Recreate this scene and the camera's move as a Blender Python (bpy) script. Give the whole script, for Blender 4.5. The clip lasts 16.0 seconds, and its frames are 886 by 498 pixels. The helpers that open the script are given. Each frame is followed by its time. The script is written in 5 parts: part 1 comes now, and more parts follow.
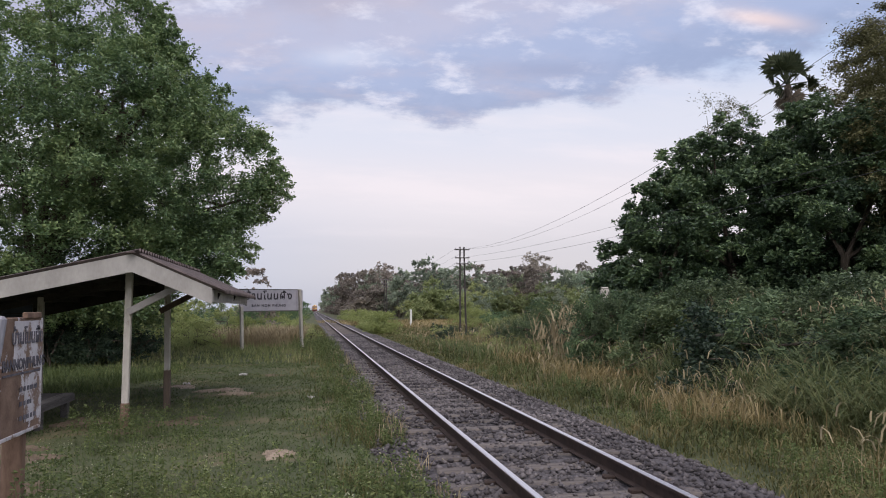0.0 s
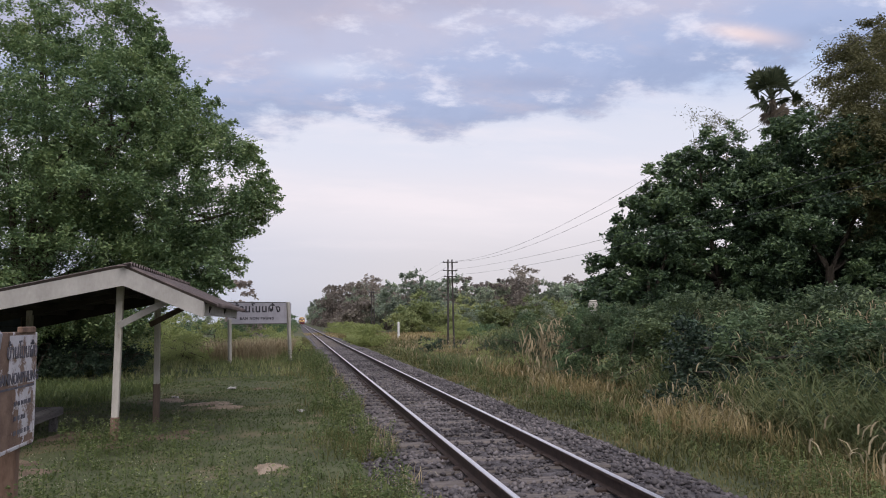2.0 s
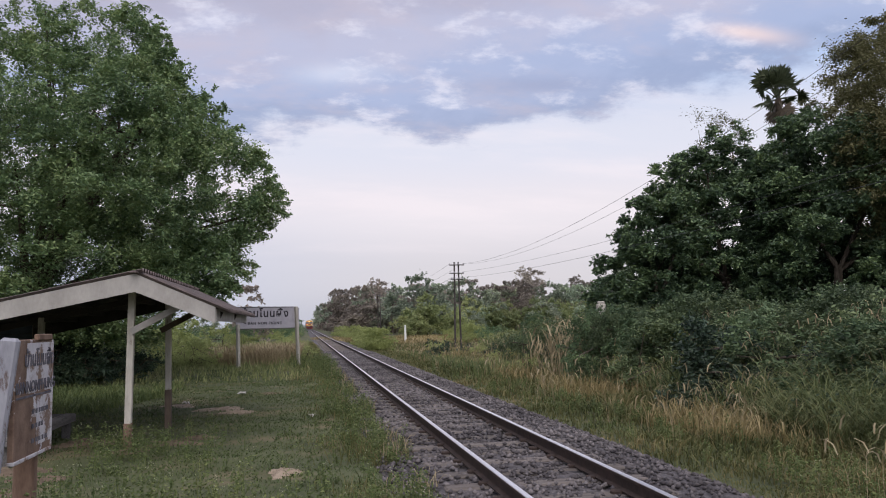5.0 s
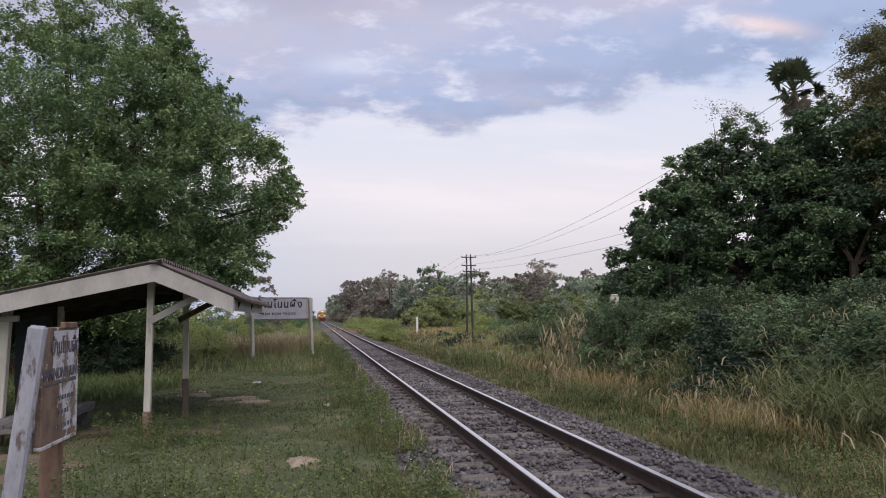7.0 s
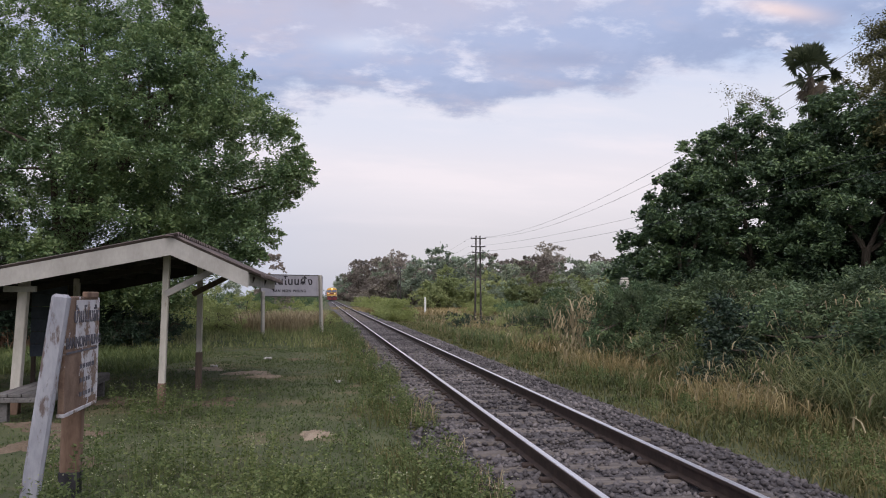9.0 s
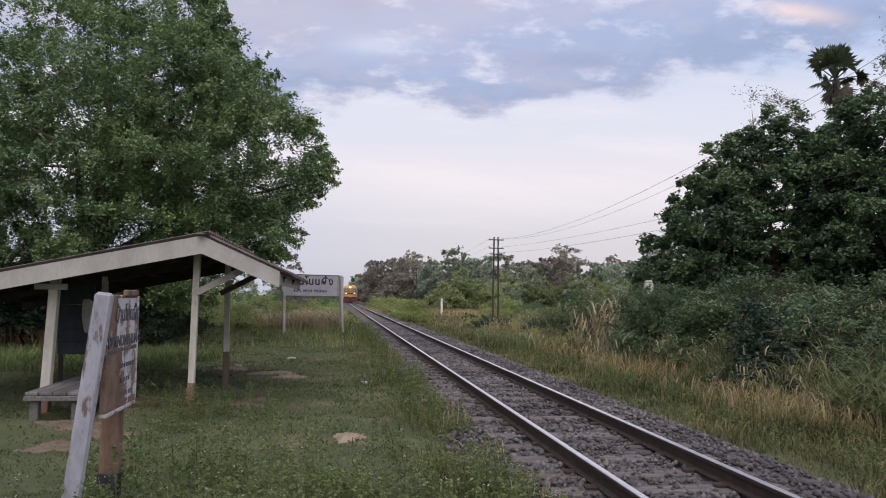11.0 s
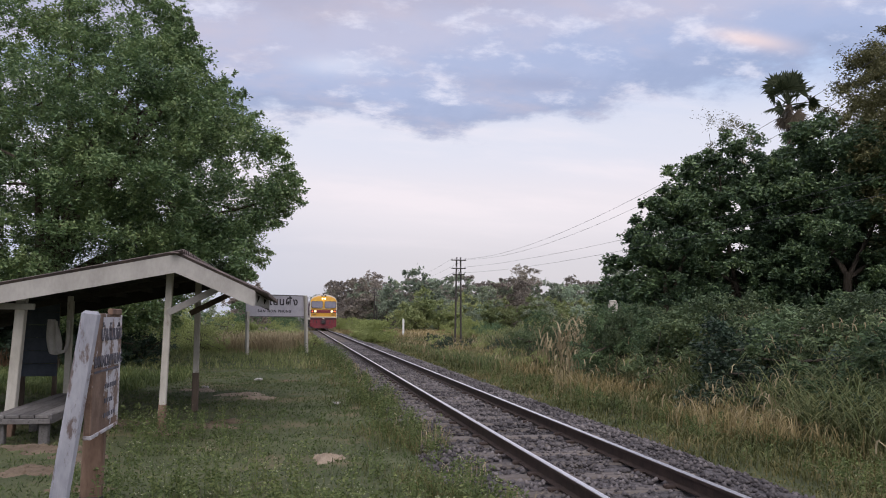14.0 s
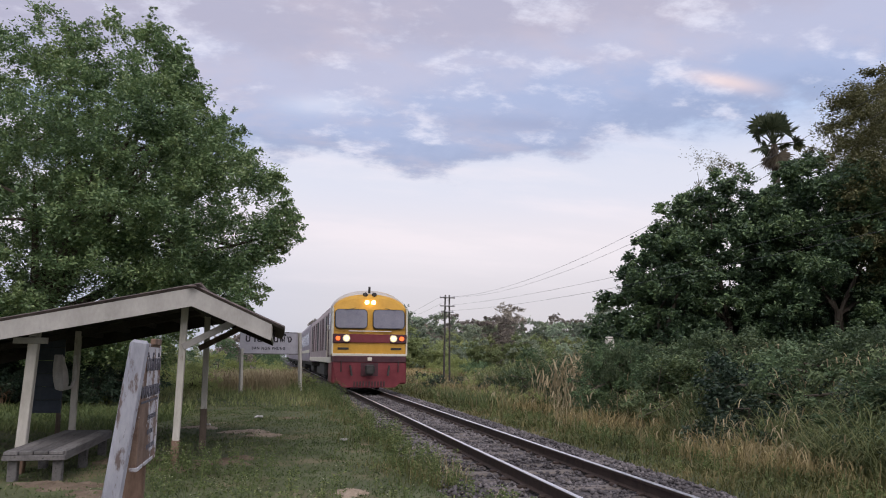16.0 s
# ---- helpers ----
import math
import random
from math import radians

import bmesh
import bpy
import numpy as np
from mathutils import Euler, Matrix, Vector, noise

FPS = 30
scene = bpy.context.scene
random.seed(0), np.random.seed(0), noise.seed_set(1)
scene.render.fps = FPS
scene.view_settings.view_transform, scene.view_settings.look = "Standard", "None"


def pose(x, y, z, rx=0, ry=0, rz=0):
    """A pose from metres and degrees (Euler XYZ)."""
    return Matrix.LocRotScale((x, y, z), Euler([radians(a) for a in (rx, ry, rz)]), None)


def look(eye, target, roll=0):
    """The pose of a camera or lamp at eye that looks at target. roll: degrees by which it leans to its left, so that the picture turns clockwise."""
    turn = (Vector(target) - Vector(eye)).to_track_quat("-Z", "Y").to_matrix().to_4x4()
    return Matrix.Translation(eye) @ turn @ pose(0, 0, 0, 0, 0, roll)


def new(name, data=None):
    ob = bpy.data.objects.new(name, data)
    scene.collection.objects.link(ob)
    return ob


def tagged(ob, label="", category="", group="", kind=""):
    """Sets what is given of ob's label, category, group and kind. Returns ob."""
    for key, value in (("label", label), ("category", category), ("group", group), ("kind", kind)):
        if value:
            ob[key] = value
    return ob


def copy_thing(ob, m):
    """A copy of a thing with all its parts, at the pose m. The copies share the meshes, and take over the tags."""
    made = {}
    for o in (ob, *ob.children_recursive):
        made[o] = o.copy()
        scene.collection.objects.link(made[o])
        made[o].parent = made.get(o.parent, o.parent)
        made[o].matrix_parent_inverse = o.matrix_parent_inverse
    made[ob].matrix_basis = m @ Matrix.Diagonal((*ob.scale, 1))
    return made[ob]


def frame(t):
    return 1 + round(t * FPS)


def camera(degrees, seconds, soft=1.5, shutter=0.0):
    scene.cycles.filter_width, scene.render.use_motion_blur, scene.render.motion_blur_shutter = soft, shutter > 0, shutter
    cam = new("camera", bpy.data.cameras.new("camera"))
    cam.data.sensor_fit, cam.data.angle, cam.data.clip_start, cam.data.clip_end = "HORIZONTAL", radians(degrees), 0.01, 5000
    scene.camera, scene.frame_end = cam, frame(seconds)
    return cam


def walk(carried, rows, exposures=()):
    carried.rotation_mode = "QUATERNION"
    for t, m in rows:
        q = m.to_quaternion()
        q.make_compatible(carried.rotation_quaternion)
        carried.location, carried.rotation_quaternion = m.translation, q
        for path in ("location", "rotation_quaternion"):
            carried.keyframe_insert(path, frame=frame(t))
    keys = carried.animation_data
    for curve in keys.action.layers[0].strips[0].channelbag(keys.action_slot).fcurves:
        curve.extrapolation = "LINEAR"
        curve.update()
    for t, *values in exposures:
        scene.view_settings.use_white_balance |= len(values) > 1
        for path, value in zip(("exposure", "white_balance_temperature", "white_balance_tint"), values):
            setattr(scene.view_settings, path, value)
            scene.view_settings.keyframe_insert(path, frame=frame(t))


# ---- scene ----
cam = camera(58.9, 16.0, soft=1.0)
PATH = [
    (0, (-2.154, -0.186, 1.367), (-1.822, 1.781, 1.516), -0.7),
    (0.5, (-2.161, -0.245, 1.365), (-1.822, 1.719, 1.522), -0.5),
    (1, (-2.197, -0.223, 1.372), (-1.847, 1.739, 1.536), -0.4),
    (1.5, (-2.221, -0.171, 1.384), (-1.859, 1.788, 1.557), -0.6),
    (2, (-2.218, -0.232, 1.382), (-1.854, 1.727, 1.562), -0.7),
    (2.5, (-2.224, -0.213, 1.385), (-1.86, 1.745, 1.57), -0.8),
    (3, (-2.244, -0.191, 1.381), (-1.88, 1.767, 1.57), -1.0),
    (5.5, (-2.285, -0.242, 1.387), (-1.941, 1.72, 1.573), -1.4),
    (6, (-2.283, -0.26, 1.381), (-1.948, 1.704, 1.56), -1.5),
    (6.5, (-2.299, -0.27, 1.372), (-1.971, 1.695, 1.546), -1.4),
    (7, (-2.352, -0.256, 1.377), (-2.03, 1.711, 1.545), -0.9),
    (7.5, (-2.368, -0.263, 1.356), (-2.047, 1.705, 1.512), -0.6),
    (8, (-2.383, -0.262, 1.35), (-2.063, 1.707, 1.49), 0.0),
    (8.5, (-2.4, -0.307, 1.347), (-2.09, 1.664, 1.478), 0.2),
    (9, (-2.43, -0.272, 1.346), (-2.129, 1.701, 1.466), 0.2),
    (9.5, (-2.454, -0.244, 1.344), (-2.154, 1.73, 1.455), 0.2),
    (11.8, (-2.773, -0.054, 1.346), (-2.522, 1.925, 1.493), 0.9),
    (12, (-2.801, -0.063, 1.332), (-2.52, 1.911, 1.487), 0.6),
    (12.5, (-2.838, -0.11, 1.326), (-2.51, 1.857, 1.486), 0.4),
    (13, (-2.843, -0.088, 1.329), (-2.494, 1.874, 1.493), 0.2),
    (13.5, (-2.843, -0.095, 1.331), (-2.486, 1.865, 1.501), 0.3),
    (14, (-2.864, -0.092, 1.326), (-2.499, 1.866, 1.502), 0.6),
    (14.5, (-2.888, -0.099, 1.317), (-2.51, 1.857, 1.498), 0.8),
    (15, (-2.953, -0.111, 1.305), (-2.56, 1.843, 1.481), 0.9),
    (15.5, (-3.081, -0.096, 1.271), (-2.68, 1.855, 1.445), 1.2),
    (16, (-3.3, -0.038, 1.257), (-2.894, 1.902, 1.531), 0.5),
]
walk(cam, [(t, look(eye, target, roll)) for t, eye, target, roll in PATH])

# ---------------------------------------------------------------- world and light
world = bpy.data.worlds.new("evening_sky")
scene.world = world
world.use_nodes = True
wn, wl = world.node_tree.nodes, world.node_tree.links
wn.clear()


def wnode(kind, **values):
    n = wn.new(kind)
    for k, v in values.items():
        n.inputs[k].default_value = v
    return n


def wmath(op, a, b=None, c=None):
    n = wn.new("ShaderNodeMath")
    n.operation = op
    for i, v in enumerate((a, b, c)):
        if v is None:
            continue
        if isinstance(v, (int, float)):
            n.inputs[i].default_value = v
        else:
            wl.new(v, n.inputs[i])
    return n.outputs[0]


def wmix(fac, a, b):
    n = wn.new("ShaderNodeMix")
    n.data_type = "RGBA"
    for sock, v in ((n.inputs[0], fac), (n.inputs[6], a), (n.inputs[7], b)):
        if isinstance(v, (tuple, float, int)):
            sock.default_value = (*v, 1) if isinstance(v, tuple) else v
        else:
            wl.new(v, sock)
    return n.outputs[2]


def wramp(value, stops):
    n = wn.new("ShaderNodeValToRGB")
    n.color_ramp.interpolation = "EASE"
    for i, (p, c) in enumerate(stops):
        e = n.color_ramp.elements[i] if i < 2 else n.color_ramp.elements.new(p)
        e.position, e.color = p, (*c, 1)
    wl.new(value, n.inputs[0])
    return n.outputs[0]


way = wn.new("ShaderNodeTexCoord").outputs["Generated"]
split = wn.new("ShaderNodeSeparateXYZ")
wl.new(way, split.inputs[0])
up = wmath("MAXIMUM", split.outputs[2], 0.0)
lift = wmath("ADD", up, 0.22)
flat = wn.new("ShaderNodeCombineXYZ")
wl.new(wmath("DIVIDE", split.outputs[0], lift), flat.inputs[0])
wl.new(wmath("DIVIDE", split.outputs[1], lift), flat.inputs[1])
flat = flat.outputs[0]


def wnoise(scale, detail, rough, offset, stretch=(1, 1, 1)):
    m = wn.new("ShaderNodeMapping")
    m.inputs["Location"].default_value, m.inputs["Scale"].default_value = offset, stretch
    wl.new(flat, m.inputs[0])
    n = wnode("ShaderNodeTexNoise", Scale=scale, Detail=detail, Roughness=rough)
    wl.new(m.outputs[0], n.inputs["Vector"])
    return n.outputs["Fac"]


nishita = wn.new("ShaderNodeTexSky")
nishita.sky_type = "NISHITA"
nishita.sun_disc = False
nishita.sun_elevation, nishita.sun_rotation = radians(52), radians(186)
scaled = wn.new("ShaderNodeVectorMath")
scaled.operation = "SCALE"
scaled.inputs[3].default_value = 0.09
wl.new(nishita.outputs[0], scaled.inputs[0])
base = wramp(up, [(0.0, (0.56, 0.51, 0.58)), (1.0, (0.30, 0.42, 0.70)), (0.06, (0.71, 0.62, 0.67)), (0.14, (0.90, 0.775, 0.81)),
                  (0.225, (0.80, 0.755, 0.85)), (0.33, (0.44, 0.57, 0.86))])
base = wmix(0.15, base, scaled.outputs[0])
west = wramp(wmath("MULTIPLY_ADD", split.outputs[0], -1.0, 0.3), [(0.10, (0, 0, 0)), (0.55, (1, 1, 1))])
low = wramp(up, [(0.06, (1, 1, 1)), (0.20, (0, 0, 0))])
base = wmix(wmath("MULTIPLY", wmath("MULTIPLY", west, low), 0.75), base, (0.53, 0.55, 0.69))
# thin lit veil, then the grey bank that closes the upper sky
veil = wramp(wnoise(2.2, 6, 0.55, (3.1, 0.4, 0), (0.6, 1.5, 1)), [(0.44, (0, 0, 0)), (0.68, (1, 1, 1))])
calm = wramp(up, [(0.05, (0, 0, 0)), (0.16, (1, 1, 1))])
base = wmix(wmath("MULTIPLY", wmath("MULTIPLY", veil, calm), 0.42), base, (0.93, 0.80, 0.84))
wander = wmath("SUBTRACT", wnoise(2.6, 9, 0.62, (0.9, 2.9, 0)), 0.5)
edge = wmath("ADD", up, wmath("MULTIPLY", wander, 0.17))
edge = wmath("ADD", edge, wmath("MULTIPLY", split.outputs[0], -0.065))
bank = wramp(edge, [(0.224, (0, 0, 0)), (0.252, (1, 1, 1))])
tone = wramp(edge, [(0.24, (0.32, 0.365, 0.55)), (0.60, (0.44, 0.43, 0.56)), (0.29, (0.40, 0.44, 0.64)), (0.335, (0.50, 0.485, 0.64)), (0.40, (0.47, 0.42, 0.53))])
puff = wramp(wnoise(5.2, 8, 0.62, (5.3, 1.2, 0), (1, 1.2, 1)), [(0.50, (0, 0, 0)), (0.70, (1, 1, 1))])
tone = wmix(wmath("MULTIPLY", puff, 0.72), tone, (0.86, 0.80, 0.90))
murk = wramp(wnoise(3.1, 8, 0.6, (1.3, 7.7, 0), (0.8, 1.3, 1)), [(0.46, (0, 0, 0)), (0.68, (1, 1, 1))])
tone = wmix(wmath("MULTIPLY", murk, 0.45), tone, (0.62, 0.50, 0.56))
sky = wmix(wmath("MULTIPLY", bank, 0.88), base, tone)


def streak(az, el, tilt, length, width):
    """A soft lens of cloud, by its azimuth from the line and its height, in degrees."""
    a, e, k = radians(az), radians(el), radians(tilt)
    east = Vector((math.cos(a), -math.sin(a), 0))
    north = Vector((-math.sin(a) * math.sin(e), -math.cos(a) * math.sin(e), math.cos(e)))
    total = None
    for axis, size in ((east * math.cos(k) - north * math.sin(k), length), (east * math.sin(k) + north * math.cos(k), width)):
        n = wn.new("ShaderNodeVectorMath")
        n.operation = "DOT_PRODUCT"
        wl.new(way, n.inputs[0])
        n.inputs[1].default_value = axis
        shift = wmath("ADD", n.outputs["Value"], wmath("MULTIPLY", wander, 0.35 * size))
        q = wmath("MULTIPLY", shift, 1 / size)
        q = wmath("MULTIPLY", q, q)
        total = q if total is None else wmath("ADD", total, q)
    ahead = wmath("GREATER_THAN", split.outputs[1], 0.0)
    return wmath("MULTIPLY", wmath("EXPONENT", wmath("MULTIPLY", total, -1.0)), ahead)


sky = wmix(wmath("MULTIPLY", streak(32.3, 18.9, 17, 0.045, 0.009), 0.7), sky, (0.95, 0.70, 0.66))
sky = wmix(wmath("MULTIPLY", streak(17.5, 16.9, 3, 0.075, 0.010), 0.65), sky, (0.36, 0.38, 0.55))
sky = wmix(wmath("MULTIPLY", streak(2.5, 18.0, -4, 0.05, 0.012), 0.35), sky, (0.90, 0.88, 0.98))
back = wn.new("ShaderNodeBackground")
back.inputs["Strength"].default_value = 1.12
cool = wn.new("ShaderNodeVectorMath")
cool.operation = "MULTIPLY"
cool.inputs[1].default_value = (0.948, 1.0, 1.005)
wl.new(sky, cool.inputs[0])
wl.new(cool.outputs[0], back.inputs[0])
wl.new(back.outputs[0], wn.new("ShaderNodeOutputWorld").inputs[0])

sun = new("sun", bpy.data.lights.new("sun", "SUN"))
sun.data.energy, sun.data.angle, sun.data.color = 2.25, radians(75), (1.0, 0.93, 0.88)
sun.matrix_world = look((-5, -36, 58), (0, 10, 0))


# ---------------------------------------------------------------- materials
def material(name, dark, light, scale=6.0, rough=0.8, bump=0.3, metal=0.0, fine=None, spots=None, stretch=(1, 1, 1), own=0.0, spec=0.35, depth=0.01):
    """A surface whose colour wanders between two tones at two scales, with fine relief."""
    m = bpy.data.materials.new(name)
    m.use_nodes = True
    n, l = m.node_tree.nodes, m.node_tree.links
    b = n["Principled BSDF"]
    b.inputs["Metallic"].default_value = metal
    b.inputs["Specular IOR Level"].default_value = spec
    co = n.new("ShaderNodeMapping")
    co.inputs["Scale"].default_value = stretch
    l.new(n.new("ShaderNodeTexCoord").outputs["Object"], co.inputs[0])

    def field(s, detail=6, r=0.6):
        t = n.new("ShaderNodeTexNoise")
        t.inputs["Scale"].default_value, t.inputs["Detail"].default_value, t.inputs["Roughness"].default_value = s, detail, r
        l.new(co.outputs[0], t.inputs["Vector"])
        return t.outputs["Fac"]

    def ramp(v, stops):
        r = n.new("ShaderNodeValToRGB")
        for i, (p, c) in enumerate(stops):
            e = r.color_ramp.elements[i] if i < 2 else r.color_ramp.elements.new(p)
            e.position, e.color = p, (*c, 1)
        l.new(v, r.inputs[0])
        return r.outputs[0]

    big, small = field(scale), field(fine or scale * 9)
    add = n.new("ShaderNodeMath")
    add.operation = "MULTIPLY_ADD"
    l.new(small, add.inputs[0])
    add.inputs[1].default_value = 0.45
    l.new(big, add.inputs[2])
    col = ramp(add.outputs[0], [(0.5, dark), (0.95, light)])
    if spots:
        colour, low, high, size = spots
        mask = ramp(field(size, 8, 0.7), [(low, (0, 0, 0)), (high, (1, 1, 1))])
        mx = n.new("ShaderNodeMix")
        mx.data_type = "RGBA"
        l.new(mask, mx.inputs[0])
        l.new(col, mx.inputs[6])
        mx.inputs[7].default_value = (*colour, 1)
        col = mx.outputs[2]
    if own:
        hsv = n.new("ShaderNodeHueSaturation")
        mr = n.new("ShaderNodeMapRange")
        l.new(n.new("ShaderNodeObjectInfo").outputs["Random"], mr.inputs[0])
        mr.inputs[3].default_value, mr.inputs[4].default_value = 1 - own, 1 + own
        l.new(mr.outputs[0], hsv.inputs["Value"])
        l.new(col, hsv.inputs["Color"])
        col = hsv.outputs[0]
    l.new(col, b.inputs["Base Color"])
    rr = n.new("ShaderNodeMapRange")
    l.new(small, rr.inputs[0])
    rr.inputs[3].default_value, rr.inputs[4].default_value = max(0.05, rough - 0.12), min(1, rough + 0.12)
    l.new(rr.outputs[0], b.inputs["Roughness"])
    if bump:
        bp = n.new("ShaderNodeBump")
        bp.inputs["Strength"].default_value, bp.inputs["Distance"].default_value = bump, depth
        l.new(add.outputs[0], bp.inputs["Height"])
        l.new(bp.outputs[0], b.inputs["Normal"])
    return m


def leaf_material(name, tones, through_light=0.3, rough=0.55, spec=0.3, island=0.55, own=0.0):
    """Leaves or blades: each island its own tone, and some light comes through."""
    m = bpy.data.materials.new(name)
    m.use_nodes = True
    n, l = m.node_tree.nodes, m.node_tree.links
    b = n["Principled BSDF"]
    b.inputs["Roughness"].default_value = rough
    b.inputs["Specular IOR Level"].default_value = spec
    r = n.new("ShaderNodeValToRGB")
    for i, c in enumerate(tones):
        p = i / (len(tones) - 1)
        if i == 0:
            e = r.color_ramp.elements[0]
        elif i == len(tones) - 1:
            e = r.color_ramp.elements[-1]
        else:
            e = r.color_ramp.elements.new(p)
        e.position, e.color = p, (*c, 1)
    t = n.new("ShaderNodeTexNoise")
    t.inputs["Scale"].default_value, t.inputs["Detail"].default_value = 0.55, 3
    l.new(n.new("ShaderNodeTexCoord").outputs["Object"], t.inputs["Vector"])
    mix = n.new("ShaderNodeMath")
    mix.operation = "MULTIPLY_ADD"
    l.new(n.new("ShaderNodeNewGeometry").outputs["Random Per Island"], mix.inputs[0])
    mix.inputs[1].default_value = island
    sub = n.new("ShaderNodeMath")
    sub.operation = "MULTIPLY_ADD"
    l.new(t.outputs["Fac"], sub.inputs[0])
    sub.inputs[1].default_value, sub.inputs[2].default_value = 1.3, -0.42 + (0.55 - island) / 2
    l.new(sub.outputs[0], mix.inputs[2])
    l.new(mix.outputs[0], r.inputs[0])
    col = r.outputs[0]
    if own:                                                # plants of one kind differ from one another
        hsv = n.new("ShaderNodeHueSaturation")
        for name_in, lo, hi, k in (("Value", 1 - own, 1 + own, 1.0), ("Hue", 0.5 - own * 0.07, 0.5 + own * 0.05, 7.31)):
            fr = n.new("ShaderNodeMath")
            fr.operation = "MULTIPLY"
            l.new(n.new("ShaderNodeObjectInfo").outputs["Random"], fr.inputs[0])
            fr.inputs[1].default_value = k
            wrap = n.new("ShaderNodeMath")
            wrap.operation = "FRACT"
            l.new(fr.outputs[0], wrap.inputs[0])
            mr = n.new("ShaderNodeMapRange")
            l.new(wrap.outputs[0], mr.inputs[0])
            mr.inputs[3].default_value, mr.inputs[4].default_value = lo, hi
            l.new(mr.outputs[0], hsv.inputs[name_in])
        l.new(col, hsv.inputs["Color"])
        col = hsv.outputs[0]
    l.new(col, b.inputs["Base Color"])
    tr = n.new("ShaderNodeBsdfTranslucent")
    l.new(col, tr.inputs[0])
    ms = n.new("ShaderNodeMixShader")
    ms.inputs[0].default_value = through_light
    l.new(b.outputs[0], ms.inputs[1])
    l.new(tr.outputs[0], ms.inputs[2])
    l.new(ms.outputs[0], n["Material Output"].inputs[0])
    return m


def glow(name, colour, strength):
    m = bpy.data.materials.new(name)
    m.use_nodes = True
    b = m.node_tree.nodes["Principled BSDF"]
    b.inputs["Base Color"].default_value = (*colour, 1)
    b.inputs["Emission Color"].default_value = (*colour, 1)
    b.inputs["Emission Strength"].default_value = strength
    return m


M_GROUND = material("grassy_soil", (0.048, 0.060, 0.026), (0.118, 0.128, 0.060), 0.7, 0.95, 0.6, fine=14, spots=((0.20, 0.155, 0.095), 0.52, 0.70, 0.8), depth=0.03)
M_DIRT = material("bare_dirt", (0.105, 0.077, 0.054), (0.225, 0.172, 0.125), 5, 0.95, 0.7, depth=0.02)
M_SAND = material("pale_sandy_soil", (0.22, 0.17, 0.125), (0.42, 0.34, 0.26), 6, 0.95, 0.7, depth=0.02)
M_BALLAST = material("ballast_bed", (0.045, 0.040, 0.043), (0.17, 0.155, 0.16), 9, 0.9, 1.0, fine=26, depth=0.05)
M_STONE = leaf_material("ballast_stone", [(0.034, 0.030, 0.033), (0.105, 0.095, 0.099), (0.25, 0.225, 0.225)], 0.0, 0.85)
M_SLEEPER = material("weathered_sleeper", (0.085, 0.072, 0.066), (0.20, 0.175, 0.16), 7, 0.9, 0.6, stretch=(0.3, 3, 1), own=0.25)
M_RUST = material("rusty_steel", (0.032, 0.023, 0.021), (0.080, 0.055, 0.045), 8, 0.75, 0.3, metal=0.2)
M_RAILHEAD = material("polished_rail_top", (0.80, 0.78, 0.78), (0.92, 0.90, 0.90), 30, 0.34, 0.03, metal=0.9, stretch=(1, 0.02, 1))
M_WHITE = material("old_white_paint", (0.30, 0.285, 0.265), (0.44, 0.42, 0.395), 3, 0.7, 0.25, stretch=(1, 1, 0.5), spots=((0.30, 0.25, 0.20), 0.66, 0.76, 9))
M_POSTW = material("flaked_white_post", (0.38, 0.355, 0.31), (0.56, 0.53, 0.48), 5, 0.8, 0.4, stretch=(1, 1, 0.35), spots=((0.20, 0.16, 0.12), 0.60, 0.70, 8))
M_POSTD = material("bare_dark_wood", (0.050, 0.036, 0.028), (0.15, 0.115, 0.09), 6, 0.9, 0.6, stretch=(1, 1, 0.2))
M_BROWN = material("worn_brown_wood", (0.10, 0.060, 0.042), (0.26, 0.175, 0.13), 5, 0.9, 0.5, stretch=(1, 1, 0.3))
M_GREYWOOD = material("grey_bench_wood", (0.07, 0.065, 0.066), (0.205, 0.195, 0.19), 5, 0.9, 0.8, stretch=(3, 0.35, 3), own=0.3, spots=((0.05, 0.047, 0.045), 0.55, 0.68, 5))
M_ROOF = material("dull_roof_sheet", (0.060, 0.050, 0.050), (0.16, 0.125, 0.115), 4, 0.75, 0.3)
# timber tone darkened for the shade beneath the shelter roof
M_SHADEWOOD = material("shaded_underside", (0.026, 0.022, 0.020), (0.065, 0.055, 0.05), 5, 0.9, 0.3)
M_BLUE = material("blue_grey_sheet", (0.035, 0.045, 0.062), (0.085, 0.10, 0.13), 3, 0.7, 0.3)
M_CLOTH = material("pale_cloth", (0.45, 0.43, 0.42), (0.62, 0.60, 0.58), 9, 0.95, 0.4)
M_BOARD = material("lilac_white_board", (0.36, 0.345, 0.395), (0.50, 0.485, 0.53), 3, 0.65, 0.15, spots=((0.28, 0.25, 0.25), 0.66, 0.76, 5))
M_MARKER = material("fresh_white_paint", (0.66, 0.65, 0.62), (0.80, 0.79, 0.76), 4, 0.6, 0.1)
M_INK = material("faded_black_paint", (0.018, 0.018, 0.024), (0.06, 0.055, 0.065), 12, 0.8, 0.1)
M_BLUEINK = material("faded_blue_black_paint", (0.05, 0.05, 0.07), (0.17, 0.16, 0.18), 12, 0.85, 0.1)
M_SIGN = material("peeling_sign_board", (0.11, 0.068, 0.05), (0.27, 0.185, 0.14), 6, 0.85, 0.4, spots=((0.56, 0.55, 0.58), 0.57, 0.60, 3.5))
